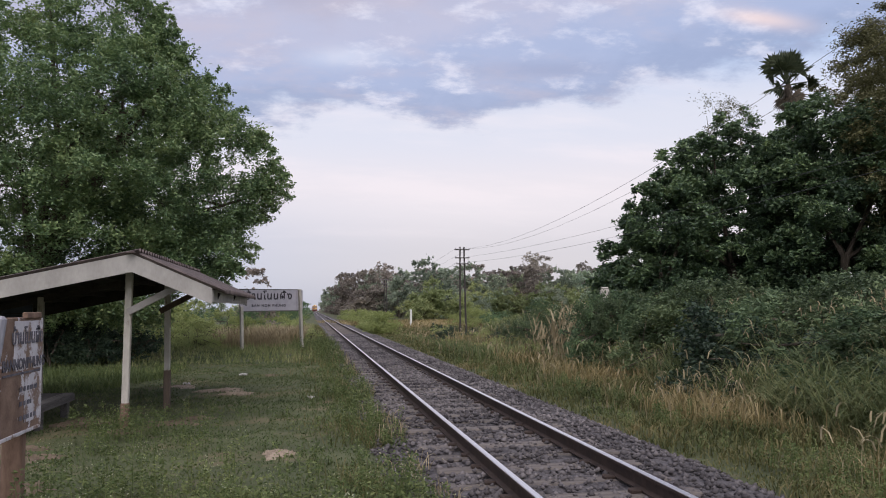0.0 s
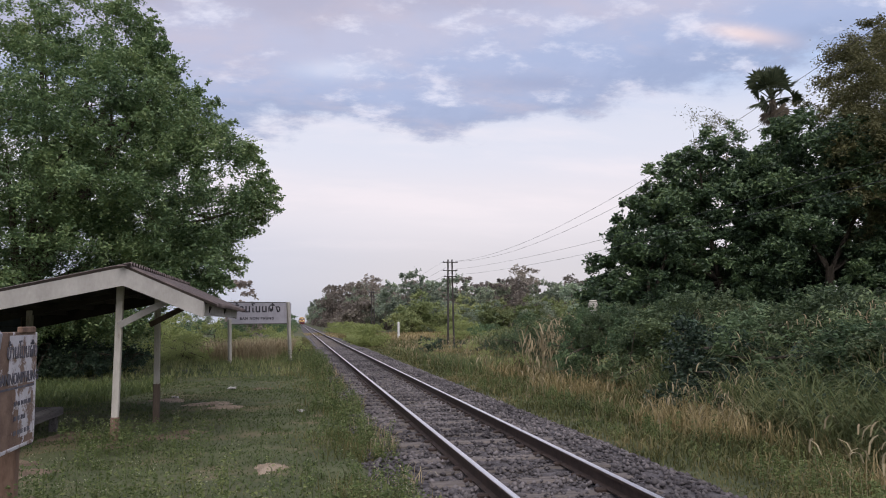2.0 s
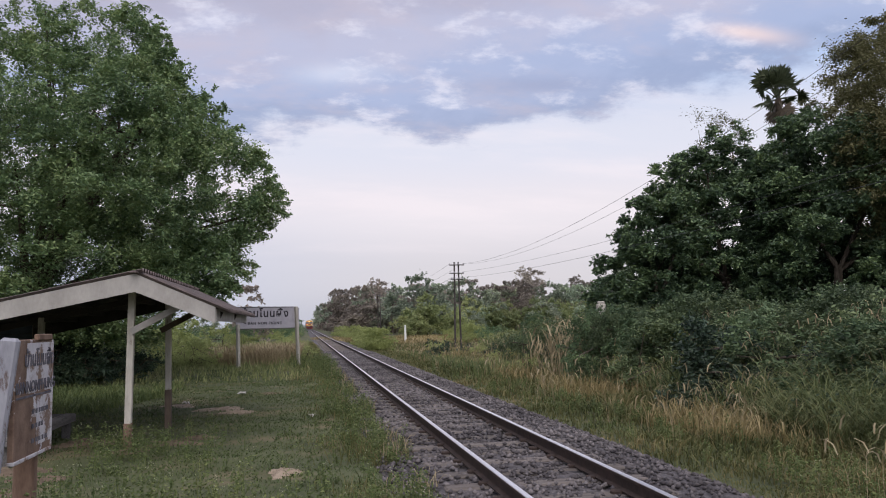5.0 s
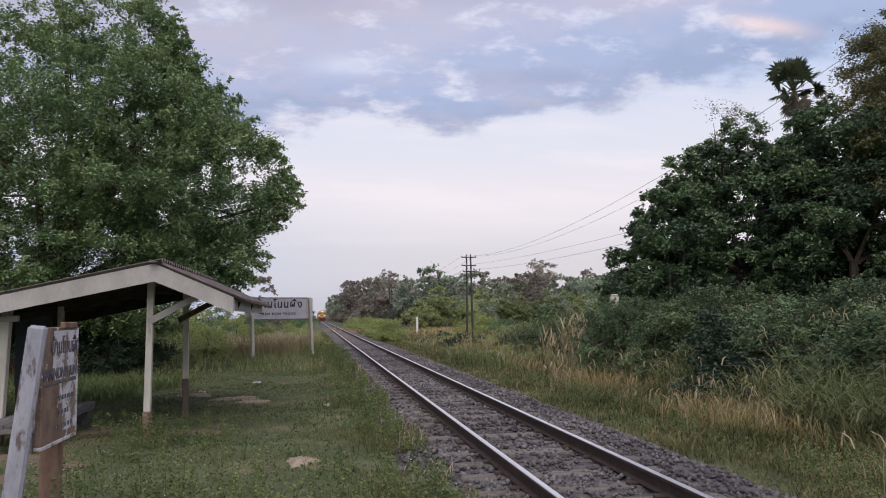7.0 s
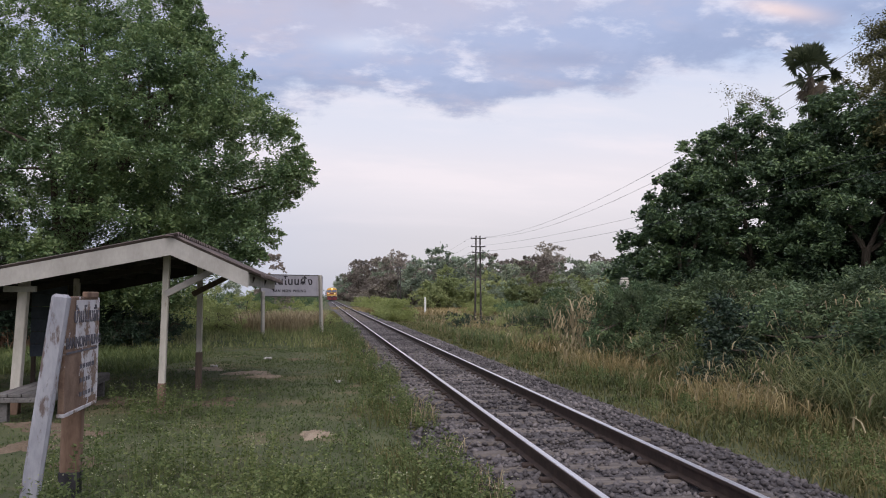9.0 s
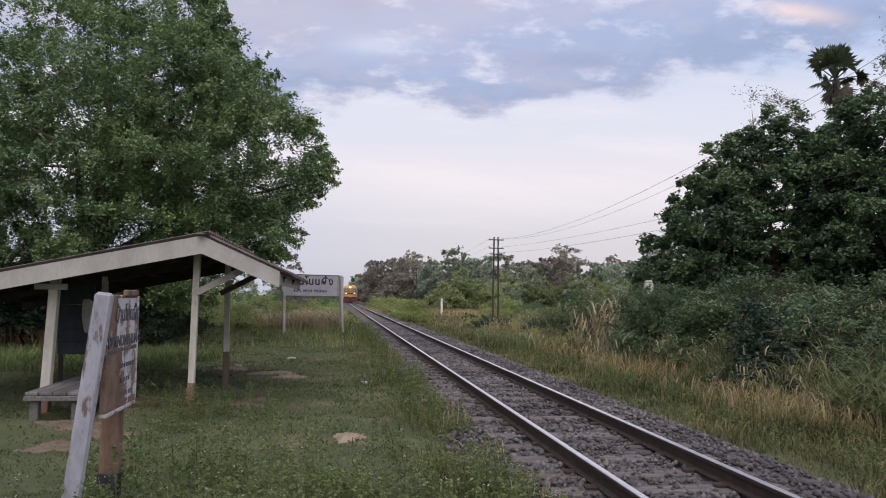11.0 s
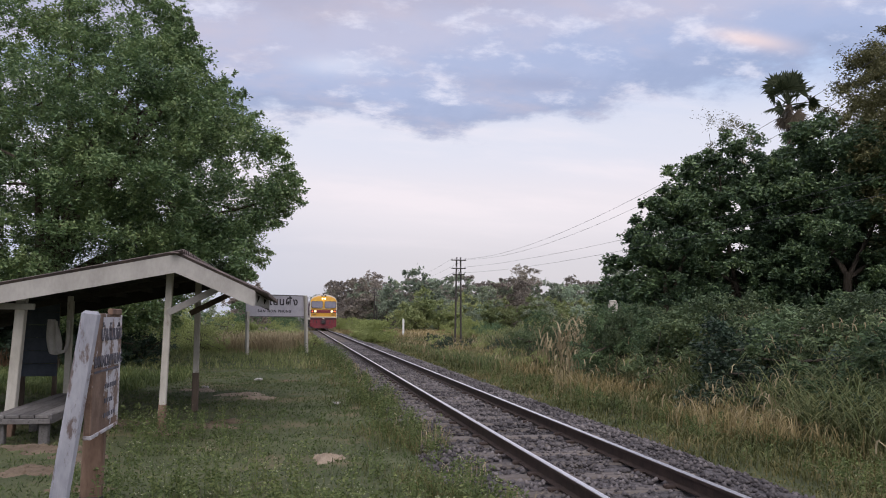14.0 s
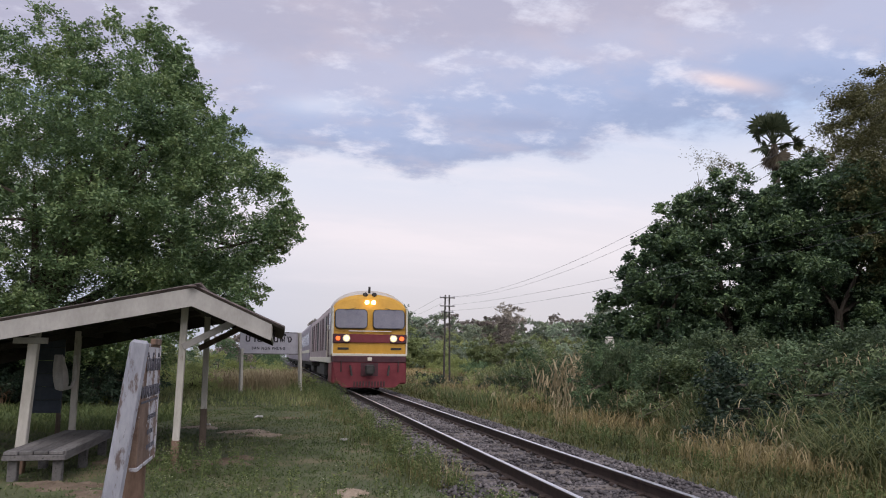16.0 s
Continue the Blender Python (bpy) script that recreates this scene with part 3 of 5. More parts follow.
def build_shelter():
    t = thing("waiting_shelter", pose(0, 0, 0), "small open white timber waiting shelter with corrugated roof", "shelter")
    slope = (RIDGE[1] - LOW[1]) / (RIDGE[0] - LOW[0])

    def corrugated(a, b, name, over=1.045, start=0.0):
        """A wavy sheet from ridge to edge, its waves running down the slope."""
        n = 240
        ys = np.linspace(FRONT - 0.02, BACK + 0.15, n)
        wave = 0.030 * np.sin(ys / 0.17 * 6.2832)
        v, m = [], 9
        d = Vector((b[0] - a[0], 0, b[1] - a[1]))
        for j, layer in enumerate((0.03, 0.024)):
            for k in range(m):
                s = start + k / (m - 1) * (over - start)
                for y, w in zip(ys, wave):
                    v.append((a[0] + d.x * s, y, a[1] + d.z * s + layer + w - 0.004 * math.sin(s * 3.1)))
        f = []
        for j in range(2):
            for k in range(m - 1):
                for i in range(n - 1):
                    q = j * m * n + k * n + i
                    f.append((q, q + 1, q + n + 1, q + n))
        o = new(name, raw_mesh(name, v, f, M_ROOF, True))
        o.parent = t

    corrugated(RIDGE, LOW, "roof_sheet", start=-0.022)
    corrugated(RIDGE, EAVE, "roof_sheet", 1.17)
    part("ridge_cap", beam((RIDGE[0], FRONT - 0.11, RIDGE[1] + 0.012), (RIDGE[0], BACK + 0.15, RIDGE[1] + 0.012), 0.10, 0.016), M_ROOF, t, "rusty ridge cap")
    # boarded underside and barge boards; inner ones darkened to stand for roof shade
    for a, b, n in ((RIDGE, LOW, 9), (RIDGE, EAVE, 4)):
        for y, paint in ((FRONT, M_WHITE), (BACK, M_SHADEWOOD)):
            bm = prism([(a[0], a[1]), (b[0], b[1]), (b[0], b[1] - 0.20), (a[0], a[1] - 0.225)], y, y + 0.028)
            part("barge_board", bm, paint, t, "white painted board along the gable" if paint is M_WHITE else "board along the gable, darkened as in shade")
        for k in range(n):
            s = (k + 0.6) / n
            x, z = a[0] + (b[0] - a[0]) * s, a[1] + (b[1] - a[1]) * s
            part("purlin", box((x - 0.03, FRONT + 0.03, z - 0.085), (x + 0.03, BACK, z - 0.012), 0.004), M_SHADEWOOD, t, "roof batten darkened as in shade")
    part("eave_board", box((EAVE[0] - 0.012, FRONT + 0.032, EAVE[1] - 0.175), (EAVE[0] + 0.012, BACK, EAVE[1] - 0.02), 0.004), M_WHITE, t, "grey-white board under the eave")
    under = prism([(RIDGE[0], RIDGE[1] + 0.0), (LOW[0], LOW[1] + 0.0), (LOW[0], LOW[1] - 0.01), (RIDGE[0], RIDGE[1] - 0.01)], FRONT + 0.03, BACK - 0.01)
    part("ceiling_boarding", under, M_SHADEWOOD, t)
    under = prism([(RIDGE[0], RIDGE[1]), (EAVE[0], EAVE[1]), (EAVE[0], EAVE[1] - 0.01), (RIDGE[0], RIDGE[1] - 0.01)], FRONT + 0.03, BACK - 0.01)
    part("ceiling_boarding", under, M_SHADEWOOD, t)

    def post(x, y, top, white_from, lean=0.0, w=0.085):
        z0 = float(ground_z(x, y)) - 0.1
        p = part("post", beam((x + lean, y, white_from), (x, y, top), w, w, 0.008), M_POSTW, t, "flaking white timber post")
        part("post_foot", beam((x + lean * 1.3, y + 0.003, z0), (x + lean, y + 0.003, white_from + 0.04), w + 0.012, w + 0.012, 0.01), M_BROWN if lean < -0.02 else M_POSTD, p, "bare decayed post foot")

    post(-4.46, 10.47, 1.93, 0.17, -0.03)
    post(-4.36, 12.62, 1.93, 0.42, 0.01)
    post(-6.20, 10.47, 1.60, -0.02, -0.07, 0.115)
    post(-6.20, 12.62, 1.60, 0.05)
    post(-8.0, 10.47, 1.22, 0.0)
    post(-8.0, 12.62, 1.22, 0.0)
    for y in (10.47, 12.62):
        part("brace", beam((-4.46, y - 0.06, 1.36), (-3.74, y - 0.06, 1.74), 0.035, 0.085, 0.004), M_WHITE if y < 11 else M_POSTD, t, "diagonal white brace" if y < 11 else "diagonal brace")
        part("rafter", beam((RIDGE[0], y, RIDGE[1] - 0.12), (EAVE[0] + 0.03, y, EAVE[1] - 0.10), 0.05, 0.09, 0.004), M_SHADEWOOD, t)
        part("rafter", beam((RIDGE[0], y, RIDGE[1] - 0.12), (LOW[0] + 0.03, y, LOW[1] - 0.10), 0.05, 0.09, 0.004), M_SHADEWOOD, t)
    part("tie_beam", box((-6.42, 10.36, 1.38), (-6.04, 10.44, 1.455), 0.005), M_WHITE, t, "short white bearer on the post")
    part("plate", box((-4.37, 10.3, 1.84), (-4.29, 15.2, 1.94), 0.005), M_SHADEWOOD, t)


def build_bench():
    t = thing("bench", pose(-5.88, 9.55, 0.10), "low grey weathered plank bench under the shelter", "bench")
    for k in range(4):
        part("seat_plank", box((-0.30 + k * 0.155, 0, 0.055), (-0.155 + k * 0.155, 2.6, 0.095), 0.006), M_GREYWOOD, t)
    for y in (0.02, 2.5):
        part("end_rail", box((-0.31, y - 0.03, -0.005), (0.33, y + 0.03, 0.052), 0.005), M_GREYWOOD, t)
    part("side_rail", box((0.30, 0.04, -0.01), (0.335, 2.55, 0.09), 0.005), M_GREYWOOD, t)
    for y in (0.12, 1.3, 2.42):
        for x in (-0.22, 0.24):
            part("leg", box((x - 0.05, y - 0.05, -0.36), (x + 0.05, y + 0.05, 0.05), 0.008), M_GREYWOOD, t)


def build_back_panel():
    t = thing("sheet_partition", pose(-7.08, 13.22, 0), "blue-grey weathered boarding at the back of the shelter", "partition")
    for k in range(6):
        part("board", box((0.02, 0.004 * (k % 2), 0.36 + k * 0.20), (0.56, 0.022 + 0.004 * (k % 2), 0.554 + k * 0.20), 0.004), M_BLUE, t)
    for x in (0.06, 0.52):
        part("upright", box((x - 0.03, 0.03, -0.25), (x + 0.03, 0.09, 1.52), 0.004), M_POSTD, t)
    # cloth bag hung from the beam
    bag = thing("cloth_bag", pose(-6.34, 12.56, 0.98), "pale cloth bag hanging from a strap", "bag")
    bm = bmesh.new()                                       # folded cloth over the nail, one side longer
    rows = []
    for k in range(15):
        q = k / 14
        wide = 0.055 + 0.05 * math.sin(q * 2.6)
        rows.append([bm.verts.new((-0.10 + 0.07 * q + wide * (u - 0.5) * 2, 0.02 * math.sin(u * 11 + q * 4) + side, 0.27 - 0.50 * q - 0.03 * math.sin(u * 3.1) * q)) for side in (-0.012, 0.012) for u in [w / 8 if side < 0 else 1 - w / 8 for w in range(9)]])
    for a, b in zip(rows, rows[1:]):
        for k in range(18):
            bm.faces.new((a[k], a[(k + 1) % 18], b[(k + 1) % 18], b[k]))
    bm.faces.new(rows[0])
    bm.faces.new(rows[-1][::-1])
    bmesh.ops.recalc_face_normals(bm, faces=bm.faces)
    part("sack", bm, M_CLOTH, bag, smooth=True)
    bm = bmesh.new()
    turn = [(-0.03, 0.24), (-0.01, 0.0), (0.0, -0.16), (0.05, -0.22), (0.11, -0.20), (0.145, -0.08), (0.15, 0.10), (0.13, 0.26)]
    for (x0, z0), (x1, z1) in zip(turn, turn[1:]):
        rod(bm, (x0, -0.03, z0), (x1, -0.03, z1), 0.022)
    part("strap", bm, M_CLOTH, bag)


# ---------------------------------------------------------------- signs
def lettering(body, size, m, mat, parent, label, align="CENTER", spread=1.0, bold=0.0):
    cu = bpy.data.curves.new("lettering", "FONT")
    cu.body, cu.size, cu.extrude, cu.align_x, cu.align_y = body, size, 0.002, align, "CENTER"
    cu.space_character, cu.offset = spread, bold
    cu.materials.append(mat)
    o = new("lettering", cu)
    o.parent, o.matrix_basis = parent, m
    o["label"] = label
    return o


def build_name_board():
    t = thing("station_name_board", pose(-3.49, 27.1, 0.035, 0, 0, 30), "lilac-white station name board on two posts", "sign")
    part("panel", box((-1.13, 0.0, 1.30), (1.13, 0.045, 2.02), 0.008), M_BOARD, t)
    for z in (2.02, 1.295):
        part("edge_strip", box((-1.15, -0.008, z - 0.02), (1.15, 0.055, z + 0.01), 0.004), M_GREYWOOD, t)
    for x, lean in ((-1.10, 0.03), (1.06, 0.10)):
        p = part("post", beam((x + lean, -0.055, -0.05), (x, -0.055, 2.03 if x > 0 else 1.45), 0.13, 0.09, 0.01), M_POSTW, t, "grey-white concrete post")
        part("post_foot", beam((x + lean * 1.1, -0.055, -0.34), (x + lean, -0.055, 0.04), 0.145, 0.11, 0.01), M_INK, p, "black painted post foot")
    part("side_plate", box((0.97, -0.012, 1.33), (1.21, -0.002, 1.99), 0.003), M_BOARD, t)
    lettering("บ้านโนนผึ้ง", 0.35, pose(-0.08, -0.006, 1.79, 90), M_INK, t, "black painted Thai letters", bold=0.008, spread=1.14)
    lettering("BAN NON PHUNG", 0.125, pose(-0.08, -0.006, 1.47, 90), M_INK, t, "black painted Latin letters", spread=1.28, bold=0.003)


def build_old_sign():
    t = thing("old_name_sign", pose(-4.165, 5.29, 0.035), "peeling hand-painted name board on two posts", "sign")
    # the board faces the track, x outwards
    part("panel", box((-0.02, 0.09, 0.50), (0.02, 0.84, 1.30), 0.006), M_SIGN, t)
    part("upper_paint", box((0.0205, 0.30, 0.93), (0.0235, 0.83, 1.275), 0.001), M_SIGNW, t, "flaked white paint field")
    part("lower_paint", box((0.0205, 0.52, 0.56), (0.0235, 0.83, 0.90), 0.001), M_SIGNW, t, "flaked white paint field")
    part("bottom_strip", box((-0.025, 0.085, 0.485), (0.028, 0.845, 0.51), 0.003), M_SIGNW, t)
    part("side_strip", box((-0.026, 0.835, 0.50), (0.027, 0.862, 1.29), 0.003), M_SIGNW, t)
    part("cleat", box((0.0, 0.50, 1.29), (0.035, 0.80, 1.335), 0.006), M_BROWN, t)
    part("front_post", beam((-0.17, -0.02, -0.30), (0.01, 0.02, 1.315), 0.115, 0.115, 0.02), M_SIGNPOST, t, "silvery white painted round-edged post")
    part("rear_post_foot", beam((-0.0805, 0.62, -0.31), (-0.078, 0.62, 0.03), 0.10, 0.15, 0.014), M_INK, t, "blackened post foot")
    part("rear_post", beam((-0.08, 0.62, -0.30), (-0.065, 0.62, 1.25), 0.09, 0.14, 0.012), M_BROWN, t, "bare brown decayed post")
    m = pose(0.026, 0.56, 1.16, 90, 0, 90)
    lettering("บ้านโนนผึ้ง", 0.145, m, M_BLUEINK, t, "faded dark Thai letters", bold=0.002)
    lettering("BANNONPHUNG", 0.105, pose(0.026, 0.50, 0.975, 90, 0, 90), M_BLUEINK, t, "faded dark Latin letters", bold=0.002)
    rng = random.Random(8)
    for z, n in ((0.80, 5), (0.70, 4), (0.60, 5)):
        y = 0.42
        for k in range(n):
            w = rng.uniform(0.035, 0.075)
            part("illegible_mark", box((0.0238, y, z - 0.016), (0.0258, y + w, z + 0.016), 0.0005), M_BLUEINK, t)
            y += w + rng.uniform(0.012, 0.03)
    part("dividing_line", box((0.0238, 0.1, 0.905), (0.026, 0.83, 0.920), 0.0005), M_BLUEINK, t)


# ---------------------------------------------------------------- trees
def tapered(bm, pts, r0, r1, n=8):
    for k in range(len(pts) - 1):
        a, b = k / (len(pts) - 1), (k + 1) / (len(pts) - 1)
        rod(bm, pts[k], pts[k + 1], r0 + (r1 - r0) * a, r0 + (r1 - r0) * b, n)


def tree(name, x, y, label, clumps, per, leaf, mat, trunk_r, trunk_h, seed, category="tree", group="", limbs=9, droop=1.0):
    """A tree from the clumps of its crown: (x, y, z, radius) seen from the trunk's foot."""
    rng = np.random.default_rng(seed)
    z0 = float(ground_z(x, y))
    t = thing(name, pose(x, y, z0), label, category, group)
    clumps = np.asarray(clumps, float)
    bm = bmesh.new()
    top = Vector((rng.normal(0, 0.15), rng.normal(0, 0.15), trunk_h))
    tapered(bm, [Vector((0, 0, -0.2)), Vector((rng.normal(0, 0.08), rng.normal(0, 0.08), trunk_h * 0.5)), top], trunk_r, trunk_r * 0.7, 10)
    for k in rng.choice(len(clumps), min(limbs, len(clumps)), replace=False):
        e = Vector(clumps[k, :3])
        mid = top.lerp(e, 0.5) + Vector((rng.normal(0, 0.25), rng.normal(0, 0.25), 0.35))
        tapered(bm, [top - Vector((0, 0, 0.2)), mid, e], trunk_r * 0.45, 0.02, 6)
        for _ in range(2):
            s = mid.lerp(e, rng.uniform(0.2, 0.8))
            d = Vector(clumps[rng.integers(len(clumps)), :3])
            d = s + (d - s).normalized() * min(1.6, (d - s).length)
            tapered(bm, [s, d], trunk_r * 0.16, 0.01, 5)
    part("trunk", bm, M_BARK, t, "dark bark trunk with limbs")
    sprigs = 8
    m = len(clumps) * sprigs
    d = unit(rng.normal(size=(m, 3)) * (1, 1, 0.8) + (0, 0, 0.12))
    reach = rng.uniform(0.55, 1.5, m)[:, None] * np.repeat(clumps[:, 3:4], sprigs, 0)
    foot = np.repeat(clumps[:, :3], sprigs, 0)
    k = max(1, per // sprigs)
    s = rng.uniform(0.12, 1, (m, k, 1)) ** 0.8
    c = foot[:, None] + (d * reach)[:, None] * s + rng.normal(0, 1, (m, k, 3)) * reach[:, None] * 0.16 - np.array([0, 0, 1.0]) * reach[:, None] * 0.22 * s * s * droop
    few = np.clip((np.repeat(clumps[:, 3], sprigs)[:, None] / np.median(clumps[:, 3])) ** 1.4, 0.06, 1)
    c = c[rng.uniform(0, 1, c.shape[:2]) < few]
    c[:, 2] = np.maximum(c[:, 2], 0.05)
    v, f = leaf_quads(rng, c, leaf[0], leaf[1])
    o = new("crown", raw_mesh("crown", v, f, mat))
    o.parent = t
    return t


def envelope(rng, n, profile, depth, size, hollow=0.35, skew=None):
    """Clumps inside an outline: profile is rows of height, half-width; denser near the skin."""
    hs, rs = zip(*profile)
    out = []
    while len(out) < n:
        z = rng.uniform(hs[0], hs[-1])
        r = np.interp(z, hs, rs)
        a = rng.uniform(0, 6.2832)
        q = hollow + (1 - hollow) * rng.uniform() ** 0.6
        wob = 1 + 0.13 * math.sin(3 * a + z * 1.7) + 0.09 * math.sin(5 * a - z * 2.9)
        if rng.uniform() > r / max(rs):
            continue
        out.append((r * q * wob * math.cos(a) + (skew(z) if skew else 0), r * q * wob * depth * math.sin(a), z, size * rng.uniform(0.6, 1.35)))
    return out


def boughs(rng, n, profile, depth, size, each, hollow=0.45, skew=None):
    """Domed boughs filling an outline, each one a set of clumps over its upper side, with gaps between."""
    out = []
    for x, y, z, r in envelope(rng, n, profile, depth, size, hollow, skew):
        for _ in range(each):
            d = rng.normal(size=3)
            d[2] = abs(d[2]) * 0.9 - 0.25
            d /= np.linalg.norm(d)
            q = rng.uniform(0.55, 1.05)
            out.append((x + d[0] * r * q, y + d[1] * r * q, z + d[2] * r * 0.62 * q, r * rng.uniform(0.28, 0.46)))
    return out


def build_trees():
    rng = np.random.default_rng(11)
    prof = [(0.9, 3.0), (2.2, 4.4), (3.2, 5.3), (4.4, 5.5), (6.0, 4.4), (7.0, 3.5), (8.0, 2.6), (8.8, 1.7), (9.3, 0.8)]
    cl = boughs(rng, 430, prof, 0.75, 0.80, 6, 0.45, lambda z: 0.30 * max(0, z - 4.0))
    cl = [c for c in cl if not (c[2] < 2.4 and c[0] > 3.6) and c[1] > -4.6]
    cl += [(x, rng.uniform(-2.2, 1.5), z, 0.42) for x, z in zip(rng.uniform(0.5, 4.9, 70), rng.uniform(1.5, 3.2, 70)) if z > 1.3 + 0.32 * max(0, x - 2.5)]
    cl += [(5.5, -0.6, 4.3, 0.42), (5.75, -0.6, 4.2, 0.26), (5.6, -0.4, 3.5, 0.45), (5.4, -0.5, 2.9, 0.42), (4.9, -0.6, 2.6, 0.45), (4.9, -0.7, 5.1, 0.42), (4.2, -0.7, 6.3, 0.34), (3.5, -0.4, 7.6, 0.4), (3.3, 0, 8.9, 0.36), (2.9, 0, 9.4, 0.3)]
    cl += [(rng.uniform(2.6, 5.3), rng.uniform(-2.4, 2.0), rng.uniform(2.5, 5.8), 0.40) for k in range(80)]
    cl += [(rng.uniform(-6.5, 3.0), rng.uniform(-1.6, 1.5), rng.uniform(1.6, 7.2), 0.5) for k in range(210)]
    cl += [(rng.uniform(-7, -0.5), rng.uniform(-3.6, -1.5), rng.uniform(1.8, 5.8), 0.42) for k in range(110)]
    cl += [(x + 0.05 * k, y, z + 0.20 * k, 0.24 - 0.035 * k) for x, y, z in ((3.0, -0.5, 8.5), (2.3, -0.8, 9.0), (1.3, -0.6, 9.1), (0.4, 0.4, 8.9), (2.8, 0.3, 8.8), (-0.8, 0, 8.4), (3.7, 0.2, 7.6), (-2.0, -0.5, 7.9), (4.2, -0.4, 6.8), (-3.2, 0, 7.4)) for k in range(5)]
    zs, xs = (0, 2.0, 2.6, 3.0, 3.3, 4.5, 5.6, 6.4, 7.2, 8.1, 9.3, 10.5), (4.0, 4.8, 5.25, 5.6, 5.3, 6.4, 5.9, 4.9, 4.55, 3.5, 3.0, 2.4)
    cl += [(rng.uniform(-6.5, 1.5), rng.uniform(-2.6, 2.6), rng.uniform(3.2, 7.8), 0.46) for k in range(220)]
    cl = [c for c in cl if c[0] + 0.9 * c[3] < np.interp(c[2], zs, xs)]
    cl = [c for c in cl if c[2] < 6.8 or c[0] > 2.2 or rng.uniform() < 0.6]
    for z in rng.uniform(1.9, 9.0, 90):
        cl.append((np.interp(z, zs, xs) - rng.uniform(0.35, 0.8), rng.uniform(-1.3, 1.0), z, rng.uniform(0.24, 0.42)))
    for z in rng.uniform(2.0, 9.4, 46):                    # thin shoots beyond the outline
        x = np.interp(z, zs, xs) - 0.25
        cl += [(x + 0.14 * k, rng.uniform(-0.8, 0.6), z + (0.10 if z > 6 else -0.07) * k, 0.20 - 0.04 * k) for k in range(3)]
    cl = [tuple(1.09 * q for q in c) for c in cl]
    tree("shade_tree", -9.65, 22.4, "large leafy green shade tree behind the shelter", cl, 168, (0.100, 0.050), L_TREE, 0.34, 2.2, 21, limbs=11)

    def mass(x, y, label, prof, n, size, per, leaf, mat, seed, r=0.2, depth=0.8, skew=None, hollow=0.35, near=0.87):
        g = np.random.default_rng(seed)
        outline = [(h * near, w * near) for h, w in prof]
        if mat is L_DARK:
            cl = boughs(g, int(n * 0.62), outline, depth, size * 1.25 * near, 5, 0.5, skew)
        else:
            cl = envelope(g, n, outline, depth, size * near, hollow, skew)
        tree("tree", x, y, label, cl, per // 2 if mat is L_DARK else per, leaf, mat, r, prof[-1][0] * 0.35, seed, limbs=5)

    dark = "dense dark green broadleaf tree beside the track"
    mass(10.3, 26.2, dark, [(0.4, 1.4), (2.0, 2.0), (4.0, 2.1), (5.8, 1.7), (7.0, 0.9)], 160, 0.5, 264, (0.16, 0.08), L_DARK, 31)
    mass(13.2, 26.7, dark, [(0.4, 2.4), (2.5, 3.0), (5.0, 3.1), (7.2, 2.7), (8.7, 2.0), (9.7, 1.1)], 330, 0.6, 264, (0.16, 0.08), L_DARK, 32)
    mass(16.0, 24.3, dark, [(0.4, 2.4), (2.5, 3.2), (5.0, 3.3), (7.6, 3.1), (9.0, 2.5), (10.2, 1.4)], 340, 0.6, 264, (0.16, 0.08), L_DARK, 33)
    mass(19.1, 23.2, dark, [(0.4, 2.6), (3.0, 3.6), (6.0, 3.6), (8.6, 2.8), (10.2, 1.2)], 220, 0.65, 240, (0.16, 0.08), L_DARK, 34)
    mass(21.2, 28.0, "tall feathery olive-brown tree above the dark trees", [(4.0, 1.4), (6.0, 2.8), (9.0, 3.4), (12.0, 3.0), (14.0, 2.0), (15.2, 0.8)], 260, 0.62, 330, (0.15, 0.055), L_OLIVE, 35, skew=lambda z: 0.06 * z, near=0.95)
    mass(17.6, 22.2, "feathery olive-brown tree leaning out of the dark trees", [(4.2, 0.9), (5.6, 2.2), (7.6, 2.5), (9.8, 2.1), (11.6, 0.9)], 170, 0.5, 300, (0.13, 0.045), L_OLIVE, 36, r=0.12, near=1.0)
    mass(16.6, 32.6, "thin feathery tree rising behind the dark trees", [(7.0, 0.8), (9.0, 1.5), (10.6, 1.3), (11.6, 0.5)], 40, 0.5, 130, (0.13, 0.04), L_OLIVE, 37, r=0.05, near=1.0)
    for k, (x, y, h) in enumerate(((11.7, 29.5, 5.4), (14.5, 30.5, 7.4), (18.5, 29.0, 9.0), (22.0, 26.5, 8.6), (25.5, 27.5, 9.2))):
        mass(x, y, dark, [(0.3, 2.4), (2.5, 2.9), (h * 0.7, 2.3), (h, 0.8)], 130, 0.62, 240, (0.18, 0.09), L_DARK, 45 + k)
    mass(17.4, 28.6, dark, [(0.4, 1.6), (3.0, 2.2), (6.8, 2.2), (8.8, 2.0), (10.4, 1.2)], 170, 0.6, 240, (0.18, 0.09), L_DARK, 38)

    # fan palm
    t = thing("fan_palm", pose(20.8, 34.1, 0.1), "tall fan palm with a ragged grey-green head", "palm")
    bm = bmesh.new()
    tapered(bm, [Vector((0, 0, 0)), Vector((0.1, 0, 6)), Vector((0, 0, 11.9))], 0.24, 0.16, 10)
    part("trunk", bm, M_BARK, t)
    g = np.random.default_rng(41)
    fans = [(k * 2.4, 86 - k * 3.4, L_PALM, 0.95) for k in range(15)] + [(k * 1.3 + 0.3, 4 - 11 * (k % 3), L_PALM, 0.8) for k in range(5)] + [(k * 0.9, -48 - 8 * (k % 4), L_STRAWPALM, 0.85) for k in range(7)]
